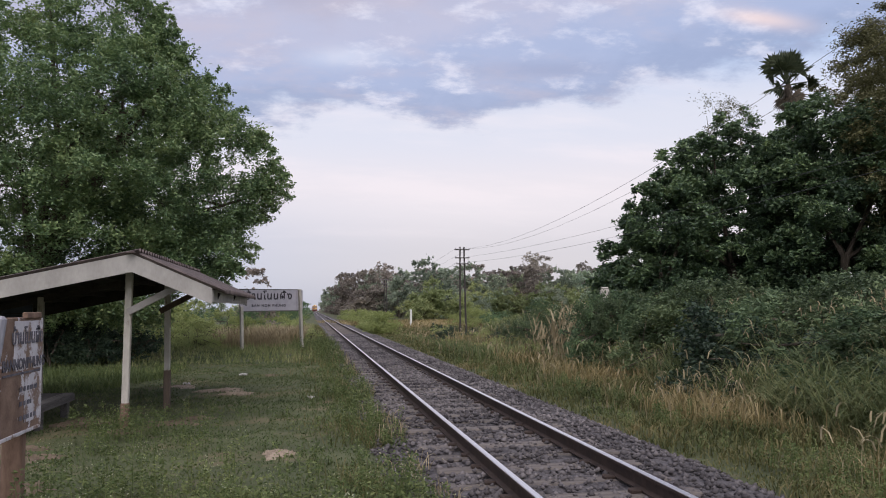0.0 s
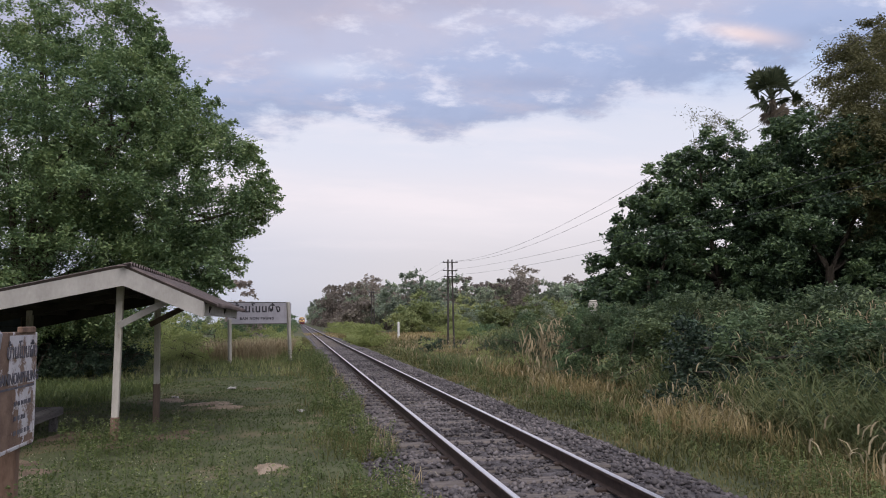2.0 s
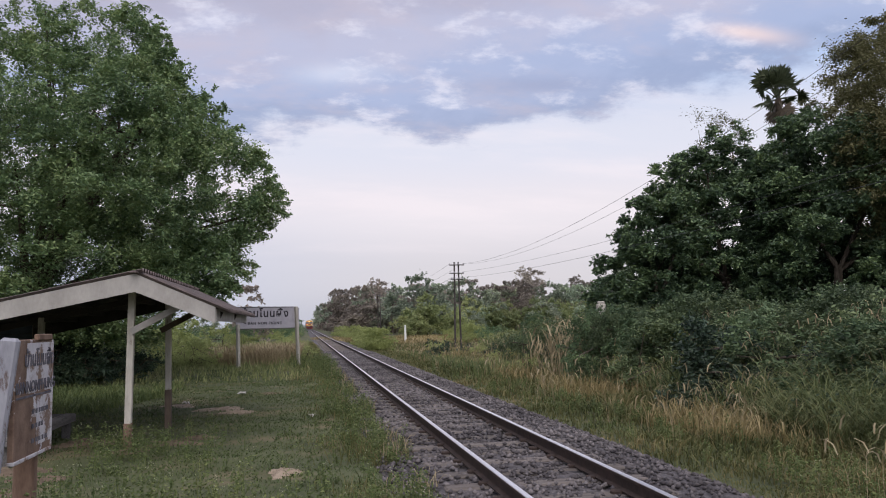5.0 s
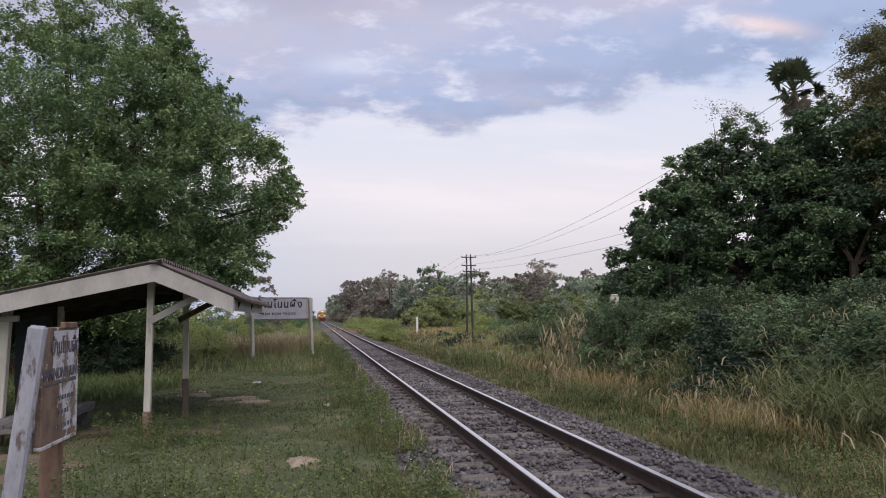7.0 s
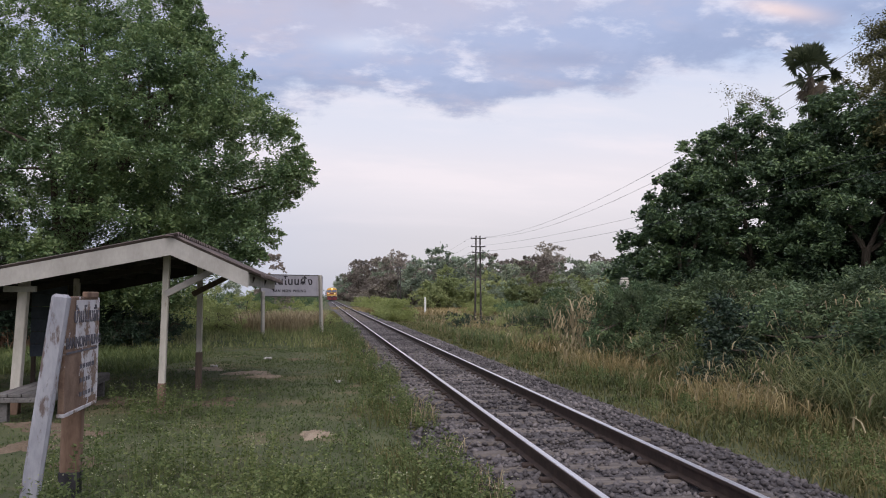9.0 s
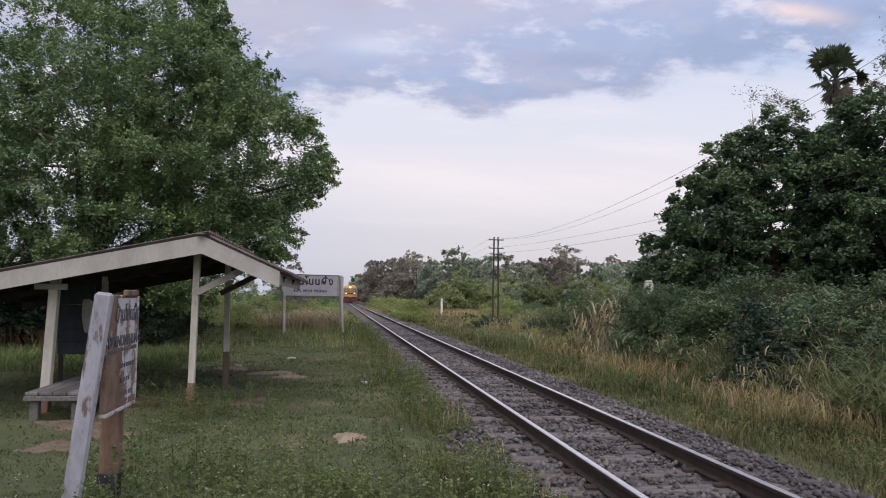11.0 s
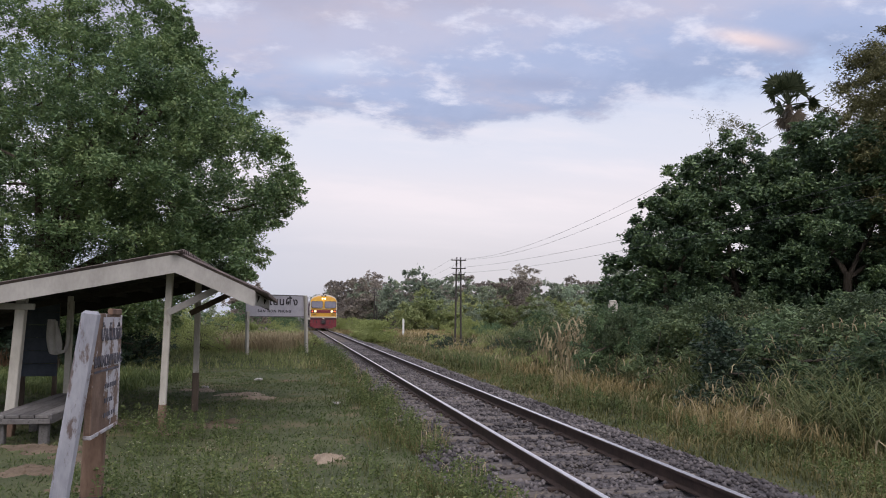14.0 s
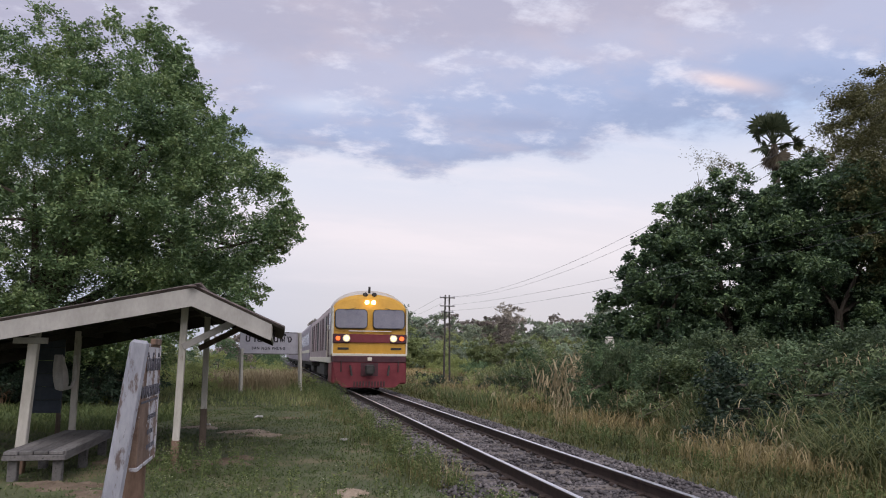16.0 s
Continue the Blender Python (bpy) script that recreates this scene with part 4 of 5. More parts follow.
    for a, e, mat, big in fans:
        e = radians(e + g.uniform(-6, 6))
        out = Vector((math.cos(a) * math.cos(e), math.sin(a) * math.cos(e), math.sin(e)))
        hub = Vector((0, 0, 12.0)) + out * g.uniform(0.55, 1.2) * big
        side = Matrix.Rotation(g.uniform(-1.2, 1.2), 3, out) @ out.cross(Vector((0, 0, 1))).normalized()
        bm = bmesh.new()
        rod(bm, (0, 0, 11.9), hub, 0.035, 0.022, 5)
        for s in range(21):
            b = radians(-95 + s * 190 / 20)
            d = (out * math.cos(b) + side * math.sin(b)).normalized()
            nrm = d.cross(out.cross(side)).normalized()
            ln = 0.80 * g.uniform(0.8, 1.05) * big
            droop = Vector((0, 0, -0.14 * g.uniform(0.3, 1.3)))
            q = [hub, hub + d * ln * 0.6 + nrm * 0.055 + droop * 0.3, hub + d * ln + droop, hub + d * ln * 0.6 - nrm * 0.055 + droop * 0.3]
            bm.faces.new([bm.verts.new(p) for p in q])
        part("frond", bm, mat, t, "dry grey-brown hanging frond" if mat is L_STRAWPALM else "")

    # far wood: a few kinds, copied
    kinds = []
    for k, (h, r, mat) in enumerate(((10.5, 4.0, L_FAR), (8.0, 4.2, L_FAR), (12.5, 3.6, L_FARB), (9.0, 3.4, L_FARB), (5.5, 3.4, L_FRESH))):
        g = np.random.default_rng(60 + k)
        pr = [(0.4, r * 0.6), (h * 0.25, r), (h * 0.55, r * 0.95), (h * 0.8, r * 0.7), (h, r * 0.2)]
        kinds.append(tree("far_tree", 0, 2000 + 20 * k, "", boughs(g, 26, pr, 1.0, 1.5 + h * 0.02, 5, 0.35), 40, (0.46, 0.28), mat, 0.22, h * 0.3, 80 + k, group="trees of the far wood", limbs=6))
    rng = random.Random(17)
    tall = (10.5, 8.0, 12.5, 9.0, 5.5)
    spots = []
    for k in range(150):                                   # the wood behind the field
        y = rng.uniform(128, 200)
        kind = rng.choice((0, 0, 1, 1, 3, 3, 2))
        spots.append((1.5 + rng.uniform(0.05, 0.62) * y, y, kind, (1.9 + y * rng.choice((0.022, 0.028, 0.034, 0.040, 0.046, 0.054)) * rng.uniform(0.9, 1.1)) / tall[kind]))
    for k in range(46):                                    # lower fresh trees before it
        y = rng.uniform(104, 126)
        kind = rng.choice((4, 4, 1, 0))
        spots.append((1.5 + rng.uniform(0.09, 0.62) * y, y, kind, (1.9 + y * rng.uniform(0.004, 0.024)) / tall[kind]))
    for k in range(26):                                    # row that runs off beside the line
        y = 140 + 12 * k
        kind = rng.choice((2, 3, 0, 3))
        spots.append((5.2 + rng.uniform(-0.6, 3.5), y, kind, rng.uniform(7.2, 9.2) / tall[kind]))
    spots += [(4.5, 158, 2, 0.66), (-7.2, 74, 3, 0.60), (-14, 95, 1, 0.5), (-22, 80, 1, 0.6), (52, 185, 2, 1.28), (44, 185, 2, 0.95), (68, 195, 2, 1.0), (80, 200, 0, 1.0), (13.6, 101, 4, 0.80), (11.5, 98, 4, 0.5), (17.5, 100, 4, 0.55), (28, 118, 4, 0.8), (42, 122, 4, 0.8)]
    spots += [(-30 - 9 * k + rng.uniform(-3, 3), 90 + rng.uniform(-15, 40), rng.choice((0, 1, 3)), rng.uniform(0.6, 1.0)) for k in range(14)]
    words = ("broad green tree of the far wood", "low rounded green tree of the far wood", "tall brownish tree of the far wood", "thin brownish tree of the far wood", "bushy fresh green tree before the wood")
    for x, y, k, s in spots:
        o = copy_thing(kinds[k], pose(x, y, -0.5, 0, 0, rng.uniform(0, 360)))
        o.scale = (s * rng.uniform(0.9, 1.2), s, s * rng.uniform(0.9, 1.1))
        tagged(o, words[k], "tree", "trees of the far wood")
    for o in kinds:
        for c in list(o.children_recursive) + [o]:
            bpy.data.objects.remove(c)


# ---------------------------------------------------------------- low growth
def build_shrubs():
    kinds, heights = [], (1.7, 1.3, 2.0, 1.0, 2.3)
    for k, (h, r, mat, leaf, n) in enumerate(((1.7, 1.15, L_SHRUB, (0.10, 0.05), 30), (1.3, 1.0, L_SHADED, (0.11, 0.055), 28), (2.0, 1.3, L_LIGHT, (0.13, 0.05), 34), (1.0, 0.8, L_LIGHT, (0.10, 0.04), 18), (2.3, 1.3, L_SHRUB, (0.11, 0.055), 36))):
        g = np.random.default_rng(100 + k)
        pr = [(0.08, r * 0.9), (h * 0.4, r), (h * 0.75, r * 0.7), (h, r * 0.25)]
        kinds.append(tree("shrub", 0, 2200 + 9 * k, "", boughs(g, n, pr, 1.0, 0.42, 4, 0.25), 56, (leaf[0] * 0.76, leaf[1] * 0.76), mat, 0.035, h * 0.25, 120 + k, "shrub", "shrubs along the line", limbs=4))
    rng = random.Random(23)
    # kind 1's darkened leaves stand in for the shaded hollow
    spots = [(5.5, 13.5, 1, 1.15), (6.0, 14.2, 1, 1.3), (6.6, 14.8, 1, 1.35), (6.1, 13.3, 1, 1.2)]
    # thick belt to the right of the line
    for k in range(120):
        y = 8.5 + 30 * rng.random() ** 1.2
        x = 4.9 + 0.11 * y + rng.random() * (2.2 + 0.34 * y)
        spots.append((x, y, rng.choice((0, 1, 4, 4, 0, 0, 0)), rng.uniform(0.85, 1.25) * (0.72 if x < 6 else 1)))
        if spots[-1][2] == 2:
            spots[-1] = (x, y, 2, rng.uniform(0.55, 0.8))
    for k in range(44):                                    # the belt's middle stretch, higher and fresher
        y = rng.uniform(16.5, 31)
        spots.append((4.5 + 0.085 * y + rng.random() * 2.8, y, rng.choice((0, 4, 4, 2, 0)), rng.uniform(0.75, 1.15)))
    spots += [(6.25, 21.3, 4, 0.95), (6.75, 21.6, 0, 1.05), (5.9, 20.6, 0, 0.9), (6.5, 20.4, 4, 0.9)]
    for k in range(30):                                    # low bushes among the grass
        y = rng.uniform(17, 36)
        spots.append((4.0 + 0.07 * y + rng.random() * 0.16 * y, y, rng.choice((0, 0, 1, 3)), rng.uniform(0.5, 0.85)))
    for k in range(40):
        y = rng.uniform(24, 60)
        spots.append((4.0 + rng.random() * (3 + 0.12 * y), y, rng.choice((3, 3, 3, 1, 3)), rng.uniform(0.4, 0.68)))
    for k in range(34):
        spots.append((2.2 + rng.random() * 0.6, rng.uniform(50, 66), rng.choice((2, 2, 3)), rng.uniform(0.45, 0.75)))
    for k in range(26):
        spots.append((2.8 + rng.random() * 1.8, rng.uniform(62, 150), rng.choice((2, 2, 3)), rng.uniform(0.55, 0.9)))
    for k in range(30):
        spots.append((rng.uniform(15, 60), rng.uniform(80, 104), rng.choice((0, 2, 3, 3)), rng.uniform(0.5, 0.9)))
    for k in range(16):
        spots.append((rng.uniform(6.0, 9.4), rng.uniform(9.5, 15.0), rng.choice((1, 1, 4)), rng.uniform(0.95, 1.3)))
    for k in range(60):                                    # bushes that break the edge of the stubble field
        y = rng.uniform(56, 80)
        spots.append((11 + rng.random() * 0.5 * y, y, rng.choice((0, 3, 2, 0)), rng.uniform(0.5, 0.9)))
    for k in range(90):                                    # far growth on the halt's side
        y = rng.uniform(50, 150)
        spots.append((-3.2 - rng.random() ** 1.5 * 0.42 * y, y, rng.choice((0, 2, 3, 4)), rng.uniform(0.7, 1.2)))
    # left of the line: round the name board, under and beside the shade tree
    for k in range(26):
        y = rng.uniform(31.5, 42)
        spots.append((rng.uniform(-9.5, -3.4), y, rng.choice((3, 2, 3)), rng.uniform(0.5, 0.72)))
    for k in range(16):
        spots.append((rng.uniform(-4.4, -2.3), rng.uniform(30, 75), 3, rng.uniform(0.4, 0.8)))
    # shade under the crown is carried by kind 1's darkened leaf colour
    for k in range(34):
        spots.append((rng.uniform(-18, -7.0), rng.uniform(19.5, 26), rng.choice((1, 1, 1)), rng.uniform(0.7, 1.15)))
    for k in range(22):
        spots.append((rng.uniform(-8.6, -5.2), rng.uniform(27, 32), rng.choice((3, 3, 2)), rng.uniform(0.35, 0.55)))
    for k in range(16):
        spots.append((rng.uniform(-30, -8), rng.uniform(36, 70), rng.choice((0, 2)), rng.uniform(0.8, 1.3)))
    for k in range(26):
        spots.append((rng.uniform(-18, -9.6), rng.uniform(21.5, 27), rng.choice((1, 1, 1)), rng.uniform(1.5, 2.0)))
    spots = [q for q in spots if not (q[1] > 30 and q[1] < 74 and abs(q[0] + 2.4 - 0.129 * q[1]) < 1.1)]
    words = ("dense green shrub in the trackside belt", "green shrub in the trackside belt, leaf colour darkened as in shade", "tall bright green shrub beside the line", "low yellow-green bush in the grass", "tall green shrub in the trackside belt")
    far = {}
    for x, y, k, s in spots:
        if y > 41 or x < -11:
            crown = [c for c in kinds[k].children if c.name.startswith("crown")][0].data
            co = np.empty(len(crown.vertices) * 3, np.float32)
            crown.vertices.foreach_get("co", co)
            co = co.reshape(-1, 4, 3)[::3]                 # fewer, larger leaves far off
            mid = co.mean(1, keepdims=True)
            co = (mid + (co - mid) * 1.6).reshape(-1, 3)
            a = rng.uniform(0, 6.2832)
            ca, sa = math.cos(a), math.sin(a)
            v = np.stack([(co[:, 0] * ca - co[:, 1] * sa) * s + x, (co[:, 0] * sa + co[:, 1] * ca) * s + y, co[:, 2] * s + float(ground_z(x, y))], 1)
            far.setdefault(crown.materials[0], []).append((v, np.arange(len(v)).reshape(-1, 4)))
            continue
        o = copy_thing(kinds[k], pose(x, y, float(ground_z(x, y)), 0, 0, rng.uniform(0, 360)))
        rise = s * rng.uniform(0.85, 1.1)
        if x > 3:                                          # the belt stays below a man's height near the line
            most = min(2.35, 0.95 + 0.6 * max(0.0, x - (3.8 if y < 16 else 3.3) - 0.08 * y)) * rng.uniform(0.75, 1.12) * (1.12 if y < 17 else 0.95)
            rise = min(rise, most / heights[k])
        if 5.8 < x < 7.2 and 20 < y < 22:                  # grown up round the concrete post
            rise = 2.12 / heights[k]
        o.scale = (s * rng.uniform(0.9, 1.2), s, rise)
        tagged(o, words[k], "shrub", "shrubs along the line")
    for mat, pieces in far.items():
        v, f = join(*pieces)
        tagged(new("far_bushes", raw_mesh("far_bushes", v, f, mat)), "green bushes along the line and field edge", "bushes", kind="stuff")
    for o in kinds:
        for c in list(o.children_recursive) + [o]:
            bpy.data.objects.remove(c)


def build_grass():
    rng = np.random.default_rng(7)
    # short turf of the halt, worn through in places
    n = 190000
    y = -4.0 + 39 * rng.power(0.85, n)
    x = -1.5 - (6.0 + 0.15 * y) * rng.uniform(0, 1, n) ** 1.05
    bare = smooth_noise(x, y, 1.3, 6.0) + 0.5 * smooth_noise(x, y, 3.7, 9.0)
    keep = rng.uniform(0, 1, n) < np.clip(0.98 - 0.62 * (bare > 0.12), 0.2, 1)
    x, y = x[keep], y[keep]
    h = rng.uniform(0.012, 0.038, len(x)) * (1 + 0.3 * (smooth_noise(x, y, 0.8, 3.0) > 0.35)) * (1 + y / 45)
    v, f = blades(rng, np.stack([x, y, ground_z(x, y) - 0.004], 1), h, 0.008 + y * 0.00055, rng.uniform(0.5, 1.6, len(x)))
    tagged(new("short_grass", raw_mesh("short_grass", v, f, L_LAWN)), "short worn green turf", "grass", kind="stuff")

    # taller grass on the left verge, and far left
    n = 15000
    y = 3.2 + 60 * rng.power(0.6, n)
    x = -1.15 - np.abs(rng.normal(0, 0.36, n)) * (1 + y / 40)
    k = smooth_noise(x, y, 1.1, 2.0) > -0.05
    x, y = x[k], y[k]
    h = rng.uniform(0.06, 0.26, len(x)) * (0.7 + 0.5 * np.clip(smooth_noise(x, y, 1.7, 7.0) + 0.5, 0, 1.2))
    v, f = blades(rng, np.stack([x, y, np.maximum(ground_z(x, y), -0.3)], 1), h, 0.006 + y * 0.0004, rng.uniform(0.2, 0.9, len(x)))
    n = 24000
    y2 = rng.uniform(21, 60, n)
    x2 = rng.uniform(-16, -2.0, n)
    v2, f2 = blades(rng, np.stack([x2, y2, ground_z(x2, y2)], 1), rng.uniform(0.12, 0.5, n) * np.clip((y2 - 12) / 22, 0.4, 1), 0.02 + y2 * 0.0004, rng.uniform(0.2, 0.8, n))
    tagged(new("meadow_grass", raw_mesh("meadow_grass", v2, f2, L_MEADOW)), "lush green meadow grass beyond the turf", "grass", kind="stuff")
    tagged(new("verge_grass", raw_mesh("verge_grass", v, f, L_TALL)), "uneven green grass on the verge", "grass", kind="stuff")

    # green verge right of the line, low at the stones and rougher away from them
    n = 70000
    y = 3.0 + 75 * rng.power(0.55, n)
    x = 1.70 + (3.6 + 0.10 * y) * rng.uniform(0, 1, n) ** 0.9
    near = np.clip((x - 1.7) / 2.6, 0.0, 1)
    tuft = np.clip(smooth_noise(x, y, 1.2, 5.0) * 0.7 + 0.75, 0.25, 1.4)
    h = rng.uniform(0.14, 0.40, n) * (0.40 + 0.9 * near) * tuft * np.where(y > 42, 0.6, 1.0)
    v, f = arching(rng, np.stack([x, y, np.minimum(ground_z(x, y), -0.2)], 1), h, 0.009 + y * 0.0006, rng.uniform(0.2, 1.2, n))
    tagged(new("tall_grass", raw_mesh("tall_grass", v, f, L_TALL)), "rough green grass beside the track", "grass", kind="stuff")
    # straw grass standing in loose drifts
    n = 26000
    y = 6.0 + 52 * rng.power(0.6, n)
    x = 2.5 + (2.6 + 0.12 * y) * rng.uniform(0, 1, n)
    drift = smooth_noise(x, y, 0.8, 8.0) + 0.5 * smooth_noise(x, y, 2.3, 3.0) + rng.normal(0, 0.15, n)
    k = (drift > 0.15) & (x > 2.6 + 0.04 * y)
    x, y, drift = x[k], y[k], drift[k]
    h = rng.uniform(0.35, 0.80, len(x)) * np.clip(0.6 + drift * 0.5, 0.6, 1.15) * np.where(y > 42, 0.55, 1.0)
    v, f = arching(rng, np.stack([x, y, ground_z(x, y)], 1), h, 0.008 + y * 0.0005, rng.uniform(0.15, 0.9, len(x)))
    tagged(new("straw_grass", raw_mesh("straw_grass", v, f, L_DRIFT)), "straw-coloured grass in drifts beside the track", "grass", kind="stuff")
    # nodding seed heads
    n = 2600
    y = 4.0 + 60 * rng.power(0.6, n)
    x = 2.5 + (2.9 + 0.10 * y) * rng.uniform(0, 1, n)
    k = smooth_noise(x, y, 0.8, 8.0) > 0.1
    x, y = x[k], y[k]
    m = 2600                                               # and over the shrub belt
    yb = 8.0 + 30 * rng.power(0.8, m)
    xb = 4.4 + 0.10 * yb + rng.uniform(0, 1, m) * (1.5 + 0.2 * yb)
    k = smooth_noise(xb, yb, 0.8, 5.0) > 0.0
    xb, yb = xb[k], yb[k]
    hb = np.clip(0.8 + 0.40 * (xb - 3.8 - 0.08 * yb), 0.7, 1.8) * rng.uniform(0.85, 1.15, len(xb))
    n = len(x)
    h = np.concatenate([(rng.uniform(0.35, 0.75, n) + 0.25 * (x > 4.2)) * np.where(y > 40, 0.6, 1.0), hb])
    x, y = np.concatenate([x, xb]), np.concatenate([y, yb])
    n = len(x)
    root = np.stack([x, y, ground_z(x, y)], 1)
    a = rng.uniform(0, 6.28, n)
    lean = np.stack([np.cos(a), np.sin(a), np.zeros(n)], 1) * (h * 0.22)[:, None]
    tip = root + lean + np.stack([0 * h, 0 * h, h], 1)
    stem = blades(rng, root, h, np.full(n, 0.006) + y * 0.0003, np.full(n, 0.22))
    pieces = [stem]
    plume, pf = arching(rng, tip - lean * 0.1 - np.stack([0 * h, 0 * h, 0 * h + 0.03], 1), rng.uniform(0.12, 0.26, n), 0.016 + y * 0.0004, rng.uniform(0.5, 1.3, n))
    pieces.append((plume, pf))
    v, f = join(*pieces)
    tagged(new("seed_heads", raw_mesh("seed_heads", v, f, L_STRAW)), "dry straw-coloured grass seed heads", "grass", kind="stuff")
    # tall tan plume grass beyond the belt
    n = 340
    x, y = 6.3 + rng.normal(0, 0.75, n), 23.6 + rng.normal(0, 1.3, n)
    h = rng.uniform(1.0, 2.2, n) * np.exp(-((x - 6.3) / 1.8) ** 2)
    root = np.stack([x, y, ground_z(x, y)], 1)
    v1, f1 = blades(rng, root, h, np.full(n, 0.03), np.full(n, 0.18))
    v2, f2 = blades(rng, root + np.stack([0 * h, 0 * h, h * 0.72], 1), h * 0.3, np.full(n, 0.06), np.full(n, 0.8))
    v, f = join((v1, f1), (v2, f2))
    tagged(new("plume_grass", raw_mesh("plume_grass", v, f, L_STRAW)), "tall tan plume grass among the shrubs", "grass", kind="stuff")
    # dry grass round the name board
    n = 6500
    x, y = rng.uniform(-5.6, -2.4, n), rng.uniform(28.6, 35, n)
    k = smooth_noise(x, y, 1.4, 2.0) > -0.15
    x, y = x[k], y[k]
    n = len(x)
    v, f = arching(rng, np.stack([x, y, ground_z(x, y)], 1), rng.uniform(0.3, 0.95, n), np.full(n, 0.020), rng.uniform(0.2, 0.7, n))
    tagged(new("dry_grass", raw_mesh("dry_grass", v, f, L_STRAW)), "dry tan grass behind the name board", "grass", kind="stuff")
    # dry stalks along the stones on the halt's side
    n = 1500
    y = 3.6 + 26 * rng.power(0.6, n)
    x = -1.05 - np.abs(rng.normal(0, 0.22, n))
    k = smooth_noise(x, y, 0.9, 4.0) > 0.05
    x, y = x[k], y[k]
    v, f = arching(rng, np.stack([x, y, np.maximum(ground_z(x, y), -0.26)], 1), rng.uniform(0.10, 0.36, len(x)), 0.006 + y * 0.0004, rng.uniform(0.1, 0.8, len(x)))
    tagged(new("dry_stalks", raw_mesh("dry_stalks", v, f, L_STRAW)), "dry pinkish stalks along the ballast edge", "grass", kind="stuff")
    # fresh green growth before the shade tree
    n = 16000
    x, y = rng.uniform(-15, -5.2, n), rng.uniform(15.0, 20.5, n)
    k = (smooth_noise(x, y, 0.7, 3.0) > -0.5) & (x < -4.2 - (20.5 - y) * 0.35)
    x, y = x[k], y[k]
    v, f = blades(rng, np.stack([x, y, ground_z(x, y)], 1), rng.uniform(0.07, 0.24, len(x)), np.full(len(x), 0.022), rng.uniform(0.2, 0.9, len(x)))
    tagged(new("fresh_grass", raw_mesh("fresh_grass", v, f, L_WEED)), "fresh green grass before the shade tree", "grass", kind="stuff")
    # dry russet brush beyond the far end of the shelter
    n = 2600
    x, y = rng.uniform(-17.5, -9.6, n), rng.uniform(18.6, 21.2, n)
    k = smooth_noise(x, y, 0.9, 1.0) > -0.2
    x, y = x[k], y[k]
    v, f = arching(rng, np.stack([x, y, ground_z(x, y)], 1), rng.uniform(0.25, 0.75, len(x)), np.full(len(x), 0.022), rng.uniform(0.2, 1.0, len(x)))
    tagged(new("russet_brush", raw_mesh("russet_brush", v, f, L_RUSSET)), "dry russet brush beyond the shelter", "grass", kind="stuff")
    # long arching cane grass in the shrub belt
    tufts = 800
    ty = 6.8 + 40 * rng.power(0.62, tufts)
    tx = 3.8 + 0.10 * ty + rng.uniform(0, 1, tufts) ** 1.3 * (2.6 + 0.20 * ty)
    th = rng.uniform(0.75, 1.9, tufts) * np.clip(0.6 + (tx - 3.8 - 0.1 * ty) * 0.45, 0.55, 1.12)
    clear = (np.hypot(tx - 5.4, (ty - 13.0) * 0.8) > 0.5) & ((tx < 5.3) | (ty > 15) | (rng.uniform(0, 1, tufts) < 0.4))   # a dark gap in the belt
    tx, ty, th = tx[clear], ty[clear], th[clear]
    k = np.repeat(np.arange(len(tx)), 110)
    x, y = tx[k] + rng.normal(0, 0.2, len(k)), ty[k] + rng.normal(0, 0.2, len(k))
    v, f = arching(rng, np.stack([x, y, ground_z(x, y)], 1), th[k] * rng.uniform(0.5, 1.05, len(k)), 0.013 + y * 0.0005, rng.uniform(0.25, 1.0, len(k)))
    n = 60000
    y2 = 24 + 60 * rng.power(0.8, n)
    x2 = 3.2 + rng.uniform(0, 1, n) * (4 + 0.42 * y2)
    v2, f2 = blades(rng, np.stack([x2, y2, ground_z(x2, y2)], 1), rng.uniform(0.25, 0.75, n) * np.clip(1.6 - y2 / 38, 0.22, 1), 0.02 + y2 * 0.0006, rng.uniform(0.2, 0.75, n))
    v, f = join((v, f), (v2, f2))
    tagged(new("cane_grass", raw_mesh("cane_grass", v, f, L_CANE)), "long arching grass among the shrubs", "grass", kind="stuff")


